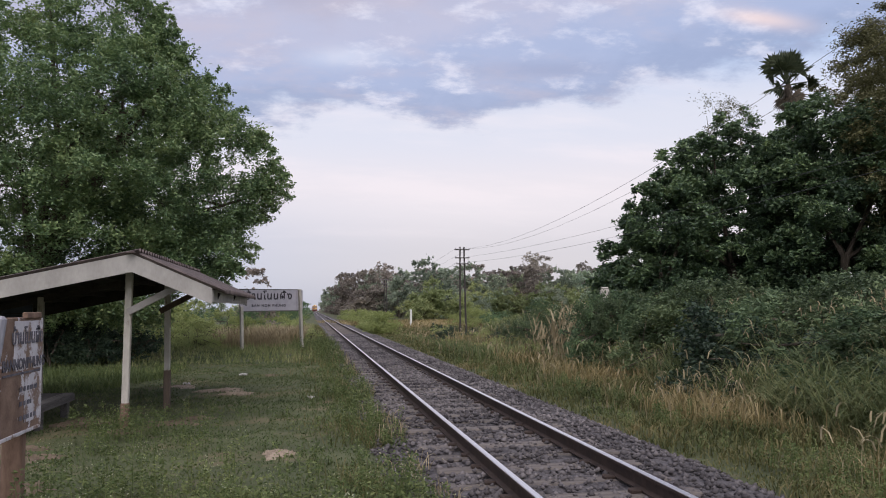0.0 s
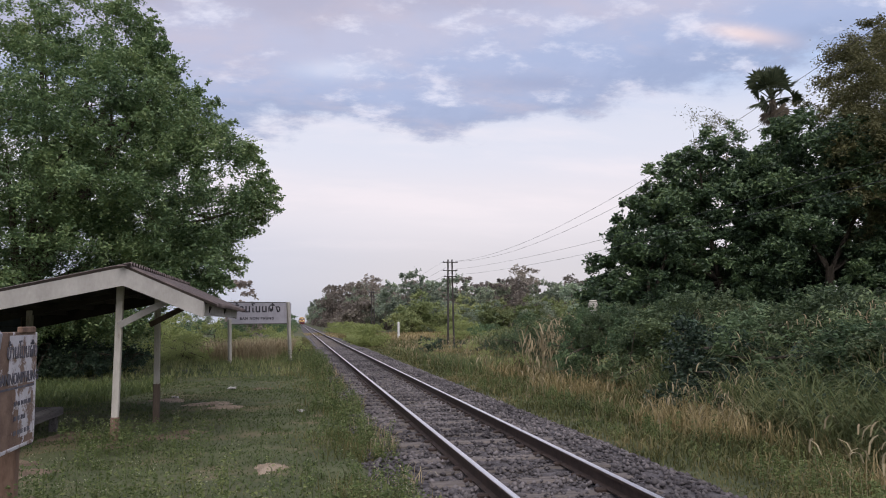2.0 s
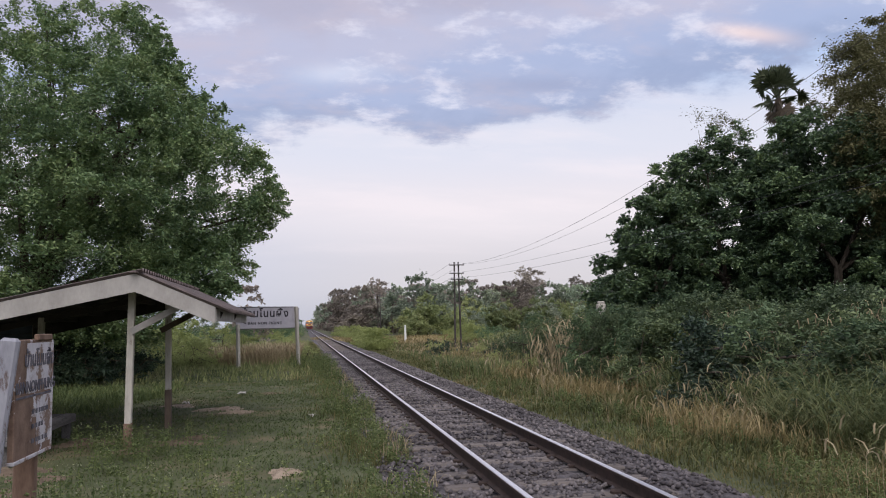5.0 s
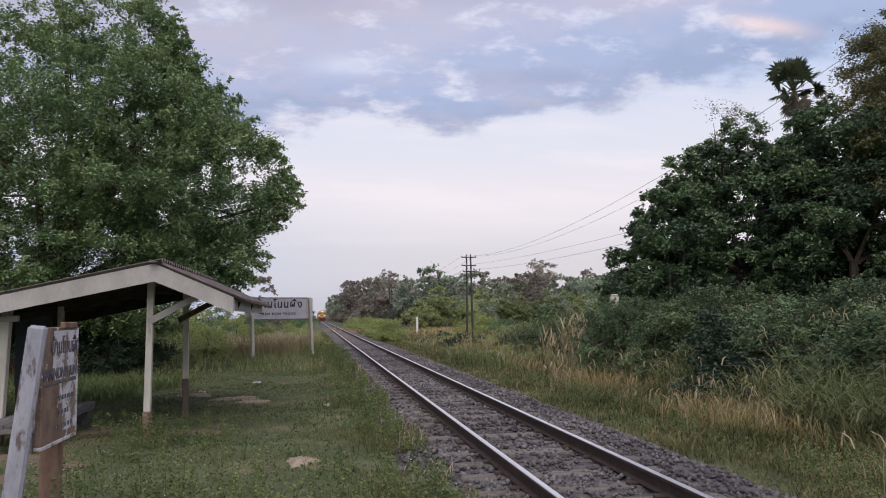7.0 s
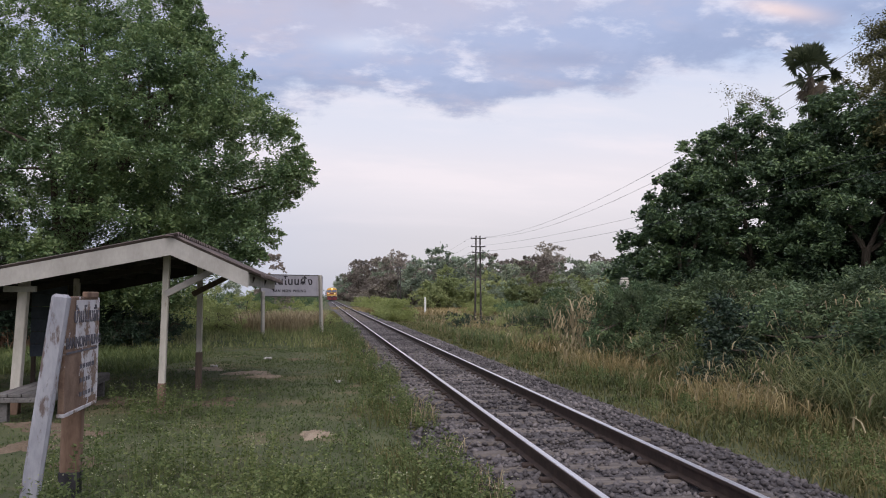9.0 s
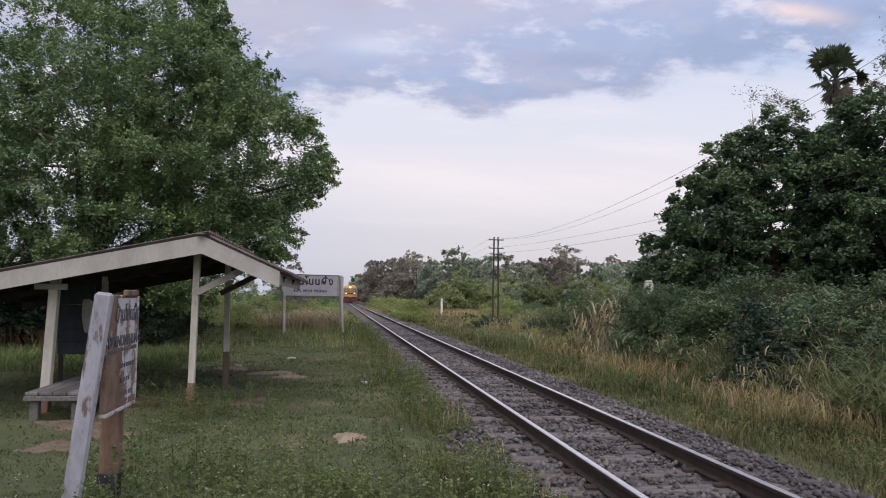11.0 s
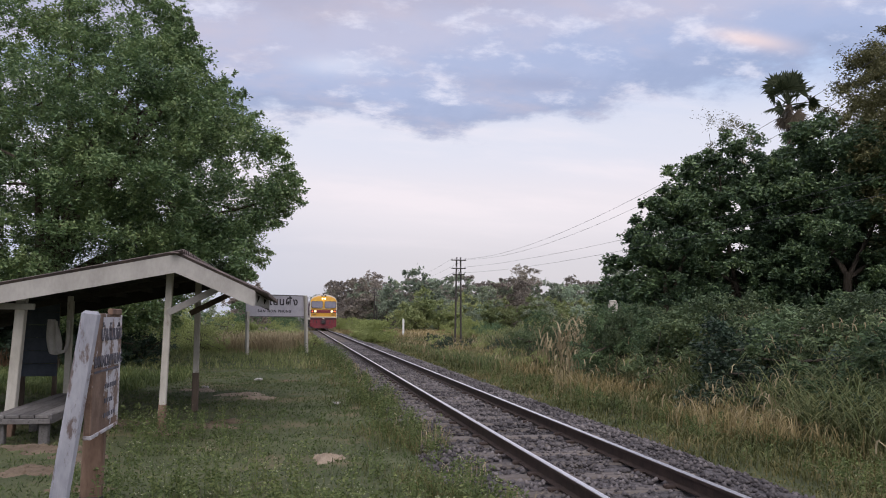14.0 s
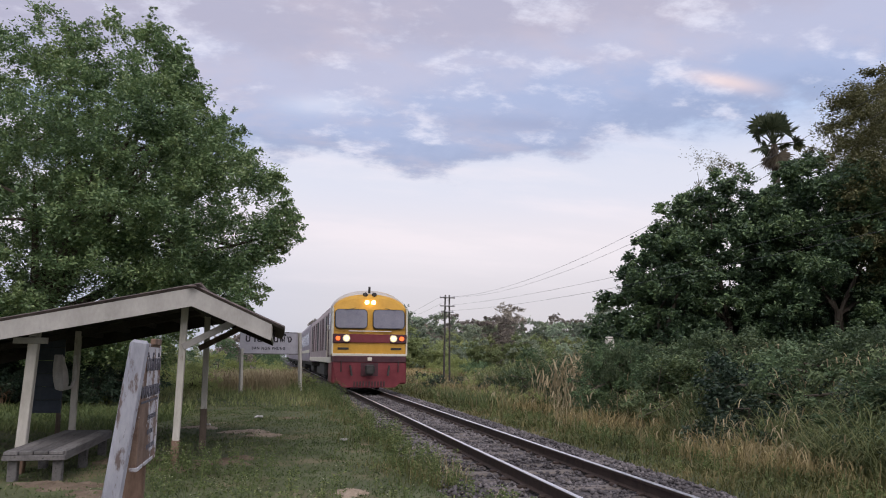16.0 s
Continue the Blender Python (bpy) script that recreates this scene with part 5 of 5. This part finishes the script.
def weed_patch(name, rng, spots, label):
    """Leafy upright weeds: stems, paired leaves and pale flower tips."""
    lv, fl = [], []
    roots, hs = [], []
    for x, y, h in spots:
        z = max(float(ground_z(x, y)), -0.24)
        a, ln = rng.uniform(0, 6.28), rng.uniform(0.05, 0.25) * h
        tx, ty = math.cos(a) * ln, math.sin(a) * ln
        roots.append((x, y, z))
        hs.append(h)
        m = int(14 + h * 110)
        s = rng.uniform(0.1, 1, m)
        r = 0.02 + 0.16 * h * (1.15 - s) * rng.uniform(0.4, 1, m)
        b = rng.uniform(0, 6.28, m)
        lv.append(np.stack([x + tx * s + r * np.cos(b), y + ty * s + r * np.sin(b), z + h * s * 0.96], 1))
        if rng.uniform() < (0.5 if h > 0.24 else 0.05):
            q = int(rng.integers(4, 11))
            fl.append(np.stack([x + tx + rng.normal(0, 0.028, q), y + ty + rng.normal(0, 0.028, q), z + h + rng.normal(0, 0.02, q)], 1))
    v, f = leaf_quads(rng, np.concatenate(lv), 0.036, 0.017, 0.5)
    o = tagged(new(name, raw_mesh(name, v, f, L_WEED)), label, "weeds", kind="stuff")
    hs = np.array(hs)
    v, f = blades(rng, np.array(roots), hs, np.full(len(hs), 0.008), np.full(len(hs), 0.12))
    st = new("stems", raw_mesh("stems", v, f, L_WEED))
    st.parent = o
    tagged(st, kind="stuff")
    if fl:
        v, f = leaf_quads(rng, np.concatenate(fl), 0.013, 0.011, 0.8)
        st = new("flowers", raw_mesh("flowers", v, f, L_FLOWER))
        st.parent = o
        tagged(st, kind="stuff")


def build_weeds():
    rng = np.random.default_rng(19)
    sp = []
    for _ in range(760):                                   # thick weeds beside the ballast
        y = 2.6 + 12 * rng.power(0.85)
        x = -1.02 - 0.25 * rng.uniform() - abs(rng.normal(0, 0.45))
        if smooth_noise(x, y, 1.1, 2.0) > -0.1:
            sp.append((x, y, rng.choice((0.12, 0.18, 0.26, 0.46)) * rng.uniform(0.7, 1.15) * (0.7 if x > -1.25 else 1)))
    for _ in range(460):
        y = rng.uniform(13, 34)
        x = -1.15 - abs(rng.normal(0, 0.4))
        if smooth_noise(x, y, 0.9, 2.0) > 0:
            sp.append((x, y, rng.uniform(0.15, 0.50)))
    for _ in range(34):
        sp.append((-2.3 + rng.normal(0, 0.35), 26.6 + rng.normal(0, 0.5), rng.uniform(0.25, 0.5)))
    for _ in range(26):
        sp.append((-1.8 + rng.normal(0, 0.22), 22 + rng.normal(0, 0.4), rng.uniform(0.35, 0.72)))
    for _ in range(520):
        y = 5.0 + 24 * rng.power(0.7)
        x = 1.9 + rng.uniform(0, 1.5)
        if smooth_noise(x, y, 1.2, 9.0) > -0.1:
            sp.append((x, y, rng.uniform(0.10, 0.32)))
    weed_patch("verge_weeds", rng, sp, "leafy green weeds along the ballast edges")
    sp = []
    for _ in range(900):                                   # low weeds close to the camera's side
        x, y = rng.uniform(-5.2, -1.9), rng.uniform(3.6, 7.4)
        if smooth_noise(x, y, 1.6, 12.0) + rng.normal(0, 0.2) > 0.0 + 0.38 * (y - 5):
            sp.append((x, y, rng.uniform(0.08, 0.34)))
    for x, y, n in ((-4.3, 10.15, 16), (-4.0, 9.5, 12), (-4.9, 10.6, 12), (-3.9, 5.4, 26), (-3.5, 6.5, 26), (-4.5, 6.6, 14), (-3.0, 4.9, 30)):
        for _ in range(n):
            sp.append((x + rng.normal(0, 0.28), y + rng.normal(0, 0.28), rng.uniform(0.12, 0.42)))
    for _ in range(190):                                   # taller flowering stalks
        x, y = rng.uniform(-4.6, -1.5), rng.uniform(3.8, 7.2)
        if smooth_noise(x, y, 1.5, 4.0) > -0.15:
            sp.append((x, y, rng.uniform(0.22, 0.50)))
    for _ in range(40):
        sp.append((rng.uniform(-4.6, -3.0), rng.uniform(8.6, 11.2), rng.uniform(0.2, 0.42)))
    weed_patch("low_weeds", rng, sp, "low flowering weeds in the turf")


def build_litter():
    for k, (x, y, w) in enumerate(((-3.62, 17.6, 0.26), (-4.55, 15.9, 0.16), (-2.15, 13.2, 0.12))):
        g = random.Random(70 + k)
        bm = bmesh.new()
        bmesh.ops.create_grid(bm, x_segments=7, y_segments=5, size=0.5)
        for v in bm.verts:
            v.co = Vector((v.co.x * w + g.uniform(-0.02, 0.02), v.co.y * w * 0.6 + g.uniform(-0.02, 0.02), 0.035 + g.uniform(-0.022, 0.03)))
        bmesh.ops.solidify(bm, geom=bm.faces, thickness=0.002)
        t = thing("litter", pose(x, y, float(ground_z(x, y)), 0, 0, g.uniform(0, 180)), "crumpled pale scrap of litter on the turf", "litter", "scraps of litter")
        part("scrap", bm, M_CLOTH, t)


# ---------------------------------------------------------------- poles, wires, markers
def build_poles():
    t = thing("telegraph_pole", pose(8.35, 54, -0.5), "dark twin-post telegraph pole with three crossarms", "pole")
    for x in (-0.16, 0.16):
        bm = bmesh.new()
        rod(bm, (x * 1.3, 0, -0.3), (x * 0.9, 0, 6.12), 0.075, 0.055, 10)
        part("post", bm, M_POLE, t)
    for z, w in ((5.92, 0.54), (5.34, 0.52), (4.92, 0.44)):
        a = part("crossarm", box((-w, -0.10, z - 0.035), (w, -0.05, z + 0.035), 0.008), M_POLE, t)
        for k in range(4):
            x = -w + 0.05 + k * (2 * w - 0.10) / 3
            bm = bmesh.new()
            rod(bm, (x, -0.07, z + 0.03), (x, -0.07, z + 0.13), 0.03, 0.02, 7)
            part("insulator", bm, M_BOARD, a, "pale porcelain insulator")
    t2 = copy_thing(t, pose(8.35, 112, -0.5))
    t2["label"] = "distant twin-post telegraph pole with crossarms"

    def wire(xa, ya, za, xb, yb, zb, sag, label):
        cu = bpy.data.curves.new("overhead_wire", "CURVE")
        cu.dimensions, cu.bevel_depth, cu.bevel_resolution = "3D", 0.005, 1
        sp = cu.splines.new("POLY")
        sp.points.add(28)
        for k in range(29):
            s = k / 28
            sp.points[k].co = (xa + (xb - xa) * s, ya + (yb - ya) * s, za + (zb - za) * s - sag * 4 * s * (1 - s), 1)
        cu.materials.append(M_WIRE)
        tagged(new("overhead_wire", cu), label, "wire", "overhead wires")

    for x, z, zb, sag in ((7.85, 5.5, 7.6, 1.58), (8.8, 5.5, 7.7, 1.5), (8.85, 4.95, 4.5, 0.44), (7.9, 4.5, 3.9, 0.5)):
        wire(x, 54, z, x, 4, zb, sag, "thin dark overhead wire sagging from the pole")
        wire(x, 54, z, x, 112, z, 0.7, "thin dark overhead wire between the poles")
    marker = thing("marker_post", pose(7.2, 74.0, -0.5), "slim white marker post beside the line", "post")
    bm = bmesh.new()
    rod(bm, (0, 0, -0.2), (0, 0, 1.68), 0.11, 0.10, 8)
    part("shaft", bm, M_MARKER, marker)
    bm = bmesh.new()
    rod(bm, (0, 0, 1.68), (0, 0, 1.74), 0.11, 0.04, 8)
    part("cap", bm, M_MARKER, marker)
    post = thing("concrete_post", pose(6.63, 22.5, -0.5), "pale concrete post standing in the plume grass", "post")
    part("shaft", box((-0.13, -0.09, -0.2), (0.13, 0.09, 2.36), 0.03), M_POSTW, post)
    part("cap", box((-0.11, -0.08, 2.36), (0.11, 0.08, 2.43), 0.03), M_POSTW, post)
    field = [(8, 74), (60, 70), (95, 100), (12, 104)]
    me = raw_mesh("straw_field", [(x, y, -0.30) for x, y in field], [(0, 1, 2, 3)], M_FIELD)
    tagged(new("straw_field", me), "pale dry stubble field beyond the shrubs", "field", kind="structure")
    rng = np.random.default_rng(77)
    n = 9000
    y = rng.uniform(68, 104, n)
    x = 8 + rng.uniform(-0.5, 1, n) * 0.5 * (y - 52)
    v, f = arching(rng, np.stack([x, y, np.full(n, -0.35)], 1), rng.uniform(0.1, 0.5, n), np.full(n, 0.07), rng.uniform(0.2, 0.9, n))
    tagged(new("stubble", raw_mesh("stubble", v, f, L_DRIFT)), "dry stubble standing on the far field", "grass", kind="stuff")


# ---------------------------------------------------------------- train
def body_profile(w, z0, z1, top, n=9):
    pts = [(-w, z0), (-w, z1)]
    for k in range(1, n):
        a = math.pi * k / n
        pts.append((-w * math.cos(a) * 1.0, z1 + (top - z1) * math.sin(a) ** 0.85))
    return pts + [(w, z1), (w, z0)]


def ring(cx, z, r0, y0, y1, n=16):
    bm = bmesh.new()
    rod(bm, (cx, y0, z), (cx, y1, z), r0, r0 * 0.9, n)
    return bm


def build_bogie(parent, y, n=3):
    p = part("bogie", box((-1.05, y - 1.9, 0.35), (1.05, y + 1.9, 0.75), 0.05), P_DARK, parent, "grimy black bogie frame")
    for k in range(n):
        for s in (-1, 1):
            bm = bmesh.new()
            rod(bm, (s * 0.50, y + (k - (n - 1) / 2) * 1.5, 0.455), (s * 0.62, y + (k - (n - 1) / 2) * 1.5, 0.455), 0.455, 0.455, 18)
            part("wheel", bm, P_DARK, p)


def pane(x0, x1, z0, z1, r, y0, y1, m):
    """An upright panel with rounded corners."""
    pts = []
    for cx, cz, a0 in ((x1 - r, z1 - r, 0), (x0 + r, z1 - r, 90), (x0 + r, z0 + r, 180), (x1 - r, z0 + r, 270)):
        pts += [(cx + r * math.cos(radians(a0 + q * 22.5)), cz + r * math.sin(radians(a0 + q * 22.5))) for q in range(5)]
    bm = prism(pts, y0, y1)
    bmesh.ops.transform(bm, matrix=m, verts=bm.verts)
    return bm


def build_loco():
    t = thing("diesel_locomotive", pose(0.0, 446, 0), "yellow and red diesel locomotive with lit headlights", "locomotive")
    part("body", prism(body_profile(1.38, 1.15, 3.12, 3.72), 0.6, 19.0), P_SIDE, t, "dusty mauve-grey body side")
    # cab shell: yellow front with a pale roof swept back from its brow
    prof = body_profile(1.40, 1.40, 3.08, 3.97, 15)

    def shell(sections):
        bm = bmesh.new()
        rows = [[bm.verts.new((x * w, y + max(0, z - 2.3) * 0.16 * max(0, 1 - y / 1.5), z if z < 3.08 else 3.08 + (z - 3.08) * k)) for x, z in prof] for y, w, k in sections]
        for a, b in zip(rows, rows[1:]):
            for q in range(len(a) - 1):
                bm.faces.new((a[q], a[q + 1], b[q + 1], b[q]))
        bm.faces.new(rows[0])
        bm.faces.new(rows[-1][::-1])
        bmesh.ops.recalc_face_normals(bm, faces=bm.faces)
        return bm

    part("cab", shell(((0.0, 0.955, 0.60), (0.06, 0.985, 0.70), (0.2, 0.995, 0.78), (1.5, 0.995, 0.78))), P_YELLOW, t, "yellow painted cab front")
    part("cab_roof", shell(((0.16, 0.985, 0.74), (0.34, 1.0, 0.88), (0.62, 1.004, 0.98), (1.55, 1.004, 1.0))), P_ROOF, t, "pale grey swept-back cab roof and pillars")
    for s in (-1, 1):
        part("cab_corner_trim", box((s * 1.375 - 0.03, -0.02, 1.42), (s * 1.375 + 0.03, 0.34, 3.22), 0.01, pose(0, 0, 0)), P_TRIM, t, "cream corner pillar")
        lean = pose(0, 0.0, 2.40, -9, 0, 0)
        f = part("windscreen_frame", pane(s * 0.70 - 0.60, s * 0.70 + 0.60, 0.0, 0.76, 0.15, -0.045, 0.05, lean), P_DARK, t, "black rubber window surround")
        part("windscreen", pane(s * 0.70 - 0.575, s * 0.70 + 0.575, 0.025, 0.735, 0.13, -0.056, -0.03, lean), P_GLASS, f, "windscreen with the sky's reflection put into its colour")
        part("wiper", beam((s * 0.55, -0.045, 3.20), (s * 0.95, -0.02, 3.10), 0.02, 0.02, 0.003), P_DARK, f)
        part("lamp_housing", box((s * 1.06 - 0.31, -0.05, 1.85), (s * 1.06 + 0.31, 0.0, 2.20), 0.02), P_MAROON, t)
        h = part("headlight", ring(s * 0.87, 2.03, 0.10, -0.085, -0.05), E_LAMP, t, "lit round headlight")
        part("headlight_rim", ring(s * 0.87, 2.03, 0.145, -0.07, -0.048), P_TRIM, h)
        part("marker_light", ring(s * 1.18, 2.03, 0.085, -0.075, -0.05), E_MARK, t, "lit orange-red marker light")
        part("top_headlight", ring(s * 0.125, 3.43, 0.085, 0.06, 0.22), E_TOP, t, "lit twin top headlight")
        bm = bmesh.new()
        bmesh.ops.create_uvsphere(bm, u_segments=10, v_segments=8, radius=0.10, matrix=pose(s * 0.17, 0.36, 3.74))
        part("roof_lamp", bm, P_DARK, t)
        part("number_bars", box((s * 0.98 - 0.20, -0.012, 1.60), (s * 0.98 + 0.20, 0.0, 1.68), 0.003), P_DARK, t, "dark bars in place of the number")
        part("grab_rail", rod(bmesh.new(), (s * 1.05, -0.13, 0.75), (s * 1.05, -0.13, 1.2), 0.02), P_DARK, t)
        part("brake_hose", rod(bmesh.new(), (s * 0.72, -0.14, 1.0), (s * 0.66, -0.2, 0.62), 0.04), P_DARK, t)
        part("skirt_wing", box((s * 1.16 - 0.22, 0.02, 0.30), (s * 1.16 + 0.22, 1.9, 1.16), 0.05), P_RED, t, "dull red skirt side")
    part("red_band", box((-0.74, -0.035, 1.87), (0.74, 0.0, 2.19), 0.006), P_RED, t, "dull red band between the headlights")
    part("window_sill", box((-0.8, -0.02, 2.29), (0.8, 0.01, 2.33), 0.006), P_TRIM, t)
    part("white_stripe", box((-1.385, -0.03, 1.36), (1.385, 0.02, 1.45), 0.008), P_TRIM, t, "cream stripe under the yellow front")
    part("buffer_beam", box((-1.36, -0.06, 1.12), (1.36, 0.4, 1.355), 0.02), P_MAROON, t, "dark maroon buffer beam")
    bm = bmesh.new()
    pl = [(-1.34, 1.12), (1.34, 1.12), (1.22, 0.42), (0.95, 0.17), (-0.95, 0.17), (-1.22, 0.42)]
    part("front_skirt", prism(pl, -0.03, 0.25, bm), P_RED, t, "dull red front skirt")
    for k in range(11):
        x = -0.55 + k * 0.11
        part("pilot_slot", box((x - 0.022, -0.045, 0.20), (x + 0.022, -0.03, 0.40), 0.004), P_DARK, t)
    c = part("coupler", box((-0.16, -0.42, 0.72), (0.16, 0.0, 1.0), 0.05), P_DARK, t, "grimy automatic coupler")
    part("knuckle", box((-0.20, -0.52, 0.66), (0.12, -0.40, 1.04), 0.05), P_DARK, c)
    part("coupler_pocket", box((-0.32, -0.05, 0.60), (0.32, -0.032, 1.10), 0.004), P_MAROON, t)
    part("centre_badge", box((-0.08, -0.075, 1.18), (0.08, -0.06, 1.31), 0.01), P_TRIM, t)
    part("horn", rod(bmesh.new(), (0, 0.55, 3.80), (0, 0.5, 4.08), 0.05, 0.04), P_DARK, t)
    part("sill", box((-1.40, 0.6, 1.08), (1.40, 19.0, 1.30), 0.01), P_TRIM, t, "pale grey sill beam")
    for s in (-1, 1):
        part("cab_door", box((s * 1.40 - 0.012, 1.75, 1.32), (s * 1.40 + 0.012, 2.45, 3.1), 0.006), P_MAROON, t, "dark cab door")
        part("cab_side_window", box((s * 1.405 - 0.012, 0.75, 2.35), (s * 1.405 + 0.012, 1.5, 3.05), 0.006), P_GLASS, t)
        for k in range(7):
            y = 3.4 + k * 2.1
            part("louvre_panel", box((s * 1.385 - 0.012, y, 1.6), (s * 1.385 + 0.012, y + (1.2 if k % 2 else 0.6), 3.05), 0.006), P_MAROON if k % 3 else P_DARK, t, "dark louvred panel")
        part("handrail", rod(bmesh.new(), (s * 1.46, 1.62, 1.3), (s * 1.46, 1.62, 2.6), 0.02), P_TRIM, t)
    for y in (2.3, 6.5, 10.5, 14.5):
        part("roof_hatch", box((-0.9, y, 3.55), (0.9, y + 1.9, 3.83), 0.06), P_DARK, t, "dark roof hatch")
    part("fuel_tank", box((-1.2, 7.2, 0.35), (1.2, 11.6, 1.1), 0.12), P_DARK, t)
    build_bogie(t, 3.6)
    build_bogie(t, 15.2)
    for c in t.children_recursive:                         # narrow-gauge height and width
        c.data.transform(Matrix.Diagonal((0.985, 1, 0.945, 1)))
    return t


def build_coach():
    t = thing("passenger_coach", pose(0, 466, 0), "purple-grey passenger coach behind the locomotive", "coach", "coaches of the train")
    part("body", prism(body_profile(1.38, 1.0, 3.2, 3.75), 0.3, 22.0), P_COACH, t)
    for s in (-1, 1):
        for k in range(10):
            part("window", box((s * 1.385 - 0.01, 1.8 + k * 1.9, 2.05), (s * 1.385 + 0.01, 2.9 + k * 1.9, 2.85), 0.006), P_GLASS, t)
        part("stripe", box((s * 1.388 - 0.008, 0.4, 1.55), (s * 1.388 + 0.008, 21.9, 1.75), 0.004), P_TRIM, t, "pale stripe along the side")
    part("gangway", box((-0.55, -0.25, 1.1), (0.55, 0.3, 3.2), 0.04), P_DARK, t)
    part("underframe", box((-1.2, 0.5, 0.75), (1.2, 21.8, 1.02), 0.02), P_DARK, t)
    build_bogie(t, 3.4, 2)
    build_bogie(t, 18.8, 2)
    for c in t.children_recursive:
        c.data.transform(Matrix.Diagonal((0.985, 1, 0.945, 1)))
    return t


def motions():
    def run(ob, gap):
        walk(ob, [(s, pose(0.02, 28.7 + 27.3 * (16.0 - s) + gap, 0)) for s in (0.0, 4.0, 8.0, 12.0, 16.0)])

    run(LOCO, 0.0)
    for k, c in enumerate(COACHES):
        run(c, 19.6 + 22.6 * k)


build_ground()
build_ballast()
build_rails()
mound("dirt_patch", -2.51, 8.35, 0.17, 0.21, 0.045, M_SAND, 1, "small pale mound of bare soil in the turf")
for k, (x, y, rx, ry) in enumerate(((-4.0, 10.9, 0.40, 0.30), (-3.75, 11.4, 0.28, 0.2), (-3.75, 14.9, 0.45, 0.45), (-3.4, 14.2, 0.3, 0.25), (-5.5, 9.3, 0.55, 0.3), (-3.0, 17.5, 0.3, 0.4), (-5.2, 11.4, 0.5, 0.5), (-5.3, 8.0, 0.36, 0.28), (-4.6, 7.2, 0.3, 0.25), (-4.6, 15.6, 0.35, 0.3), (-4.45, 10.3, 0.25, 0.2), (-5.0, 8.7, 0.3, 0.3))):
    mound("dirt_patch", x, y, rx, ry, 0.024, M_SAND if k in (2, 3, 9) else M_DIRT, 2 + k, "worn patch of bare trodden soil in the turf")
build_shelter()
build_bench()
build_back_panel()
build_name_board()
build_old_sign()
build_trees()
build_shrubs()
build_grass()
build_weeds()
build_litter()
build_poles()
LOCO = build_loco()
COACHES = [build_coach()]
COACHES += [copy_thing(COACHES[0], pose(0, 490 + 23 * k, 0)) for k in range(4)]
motions()
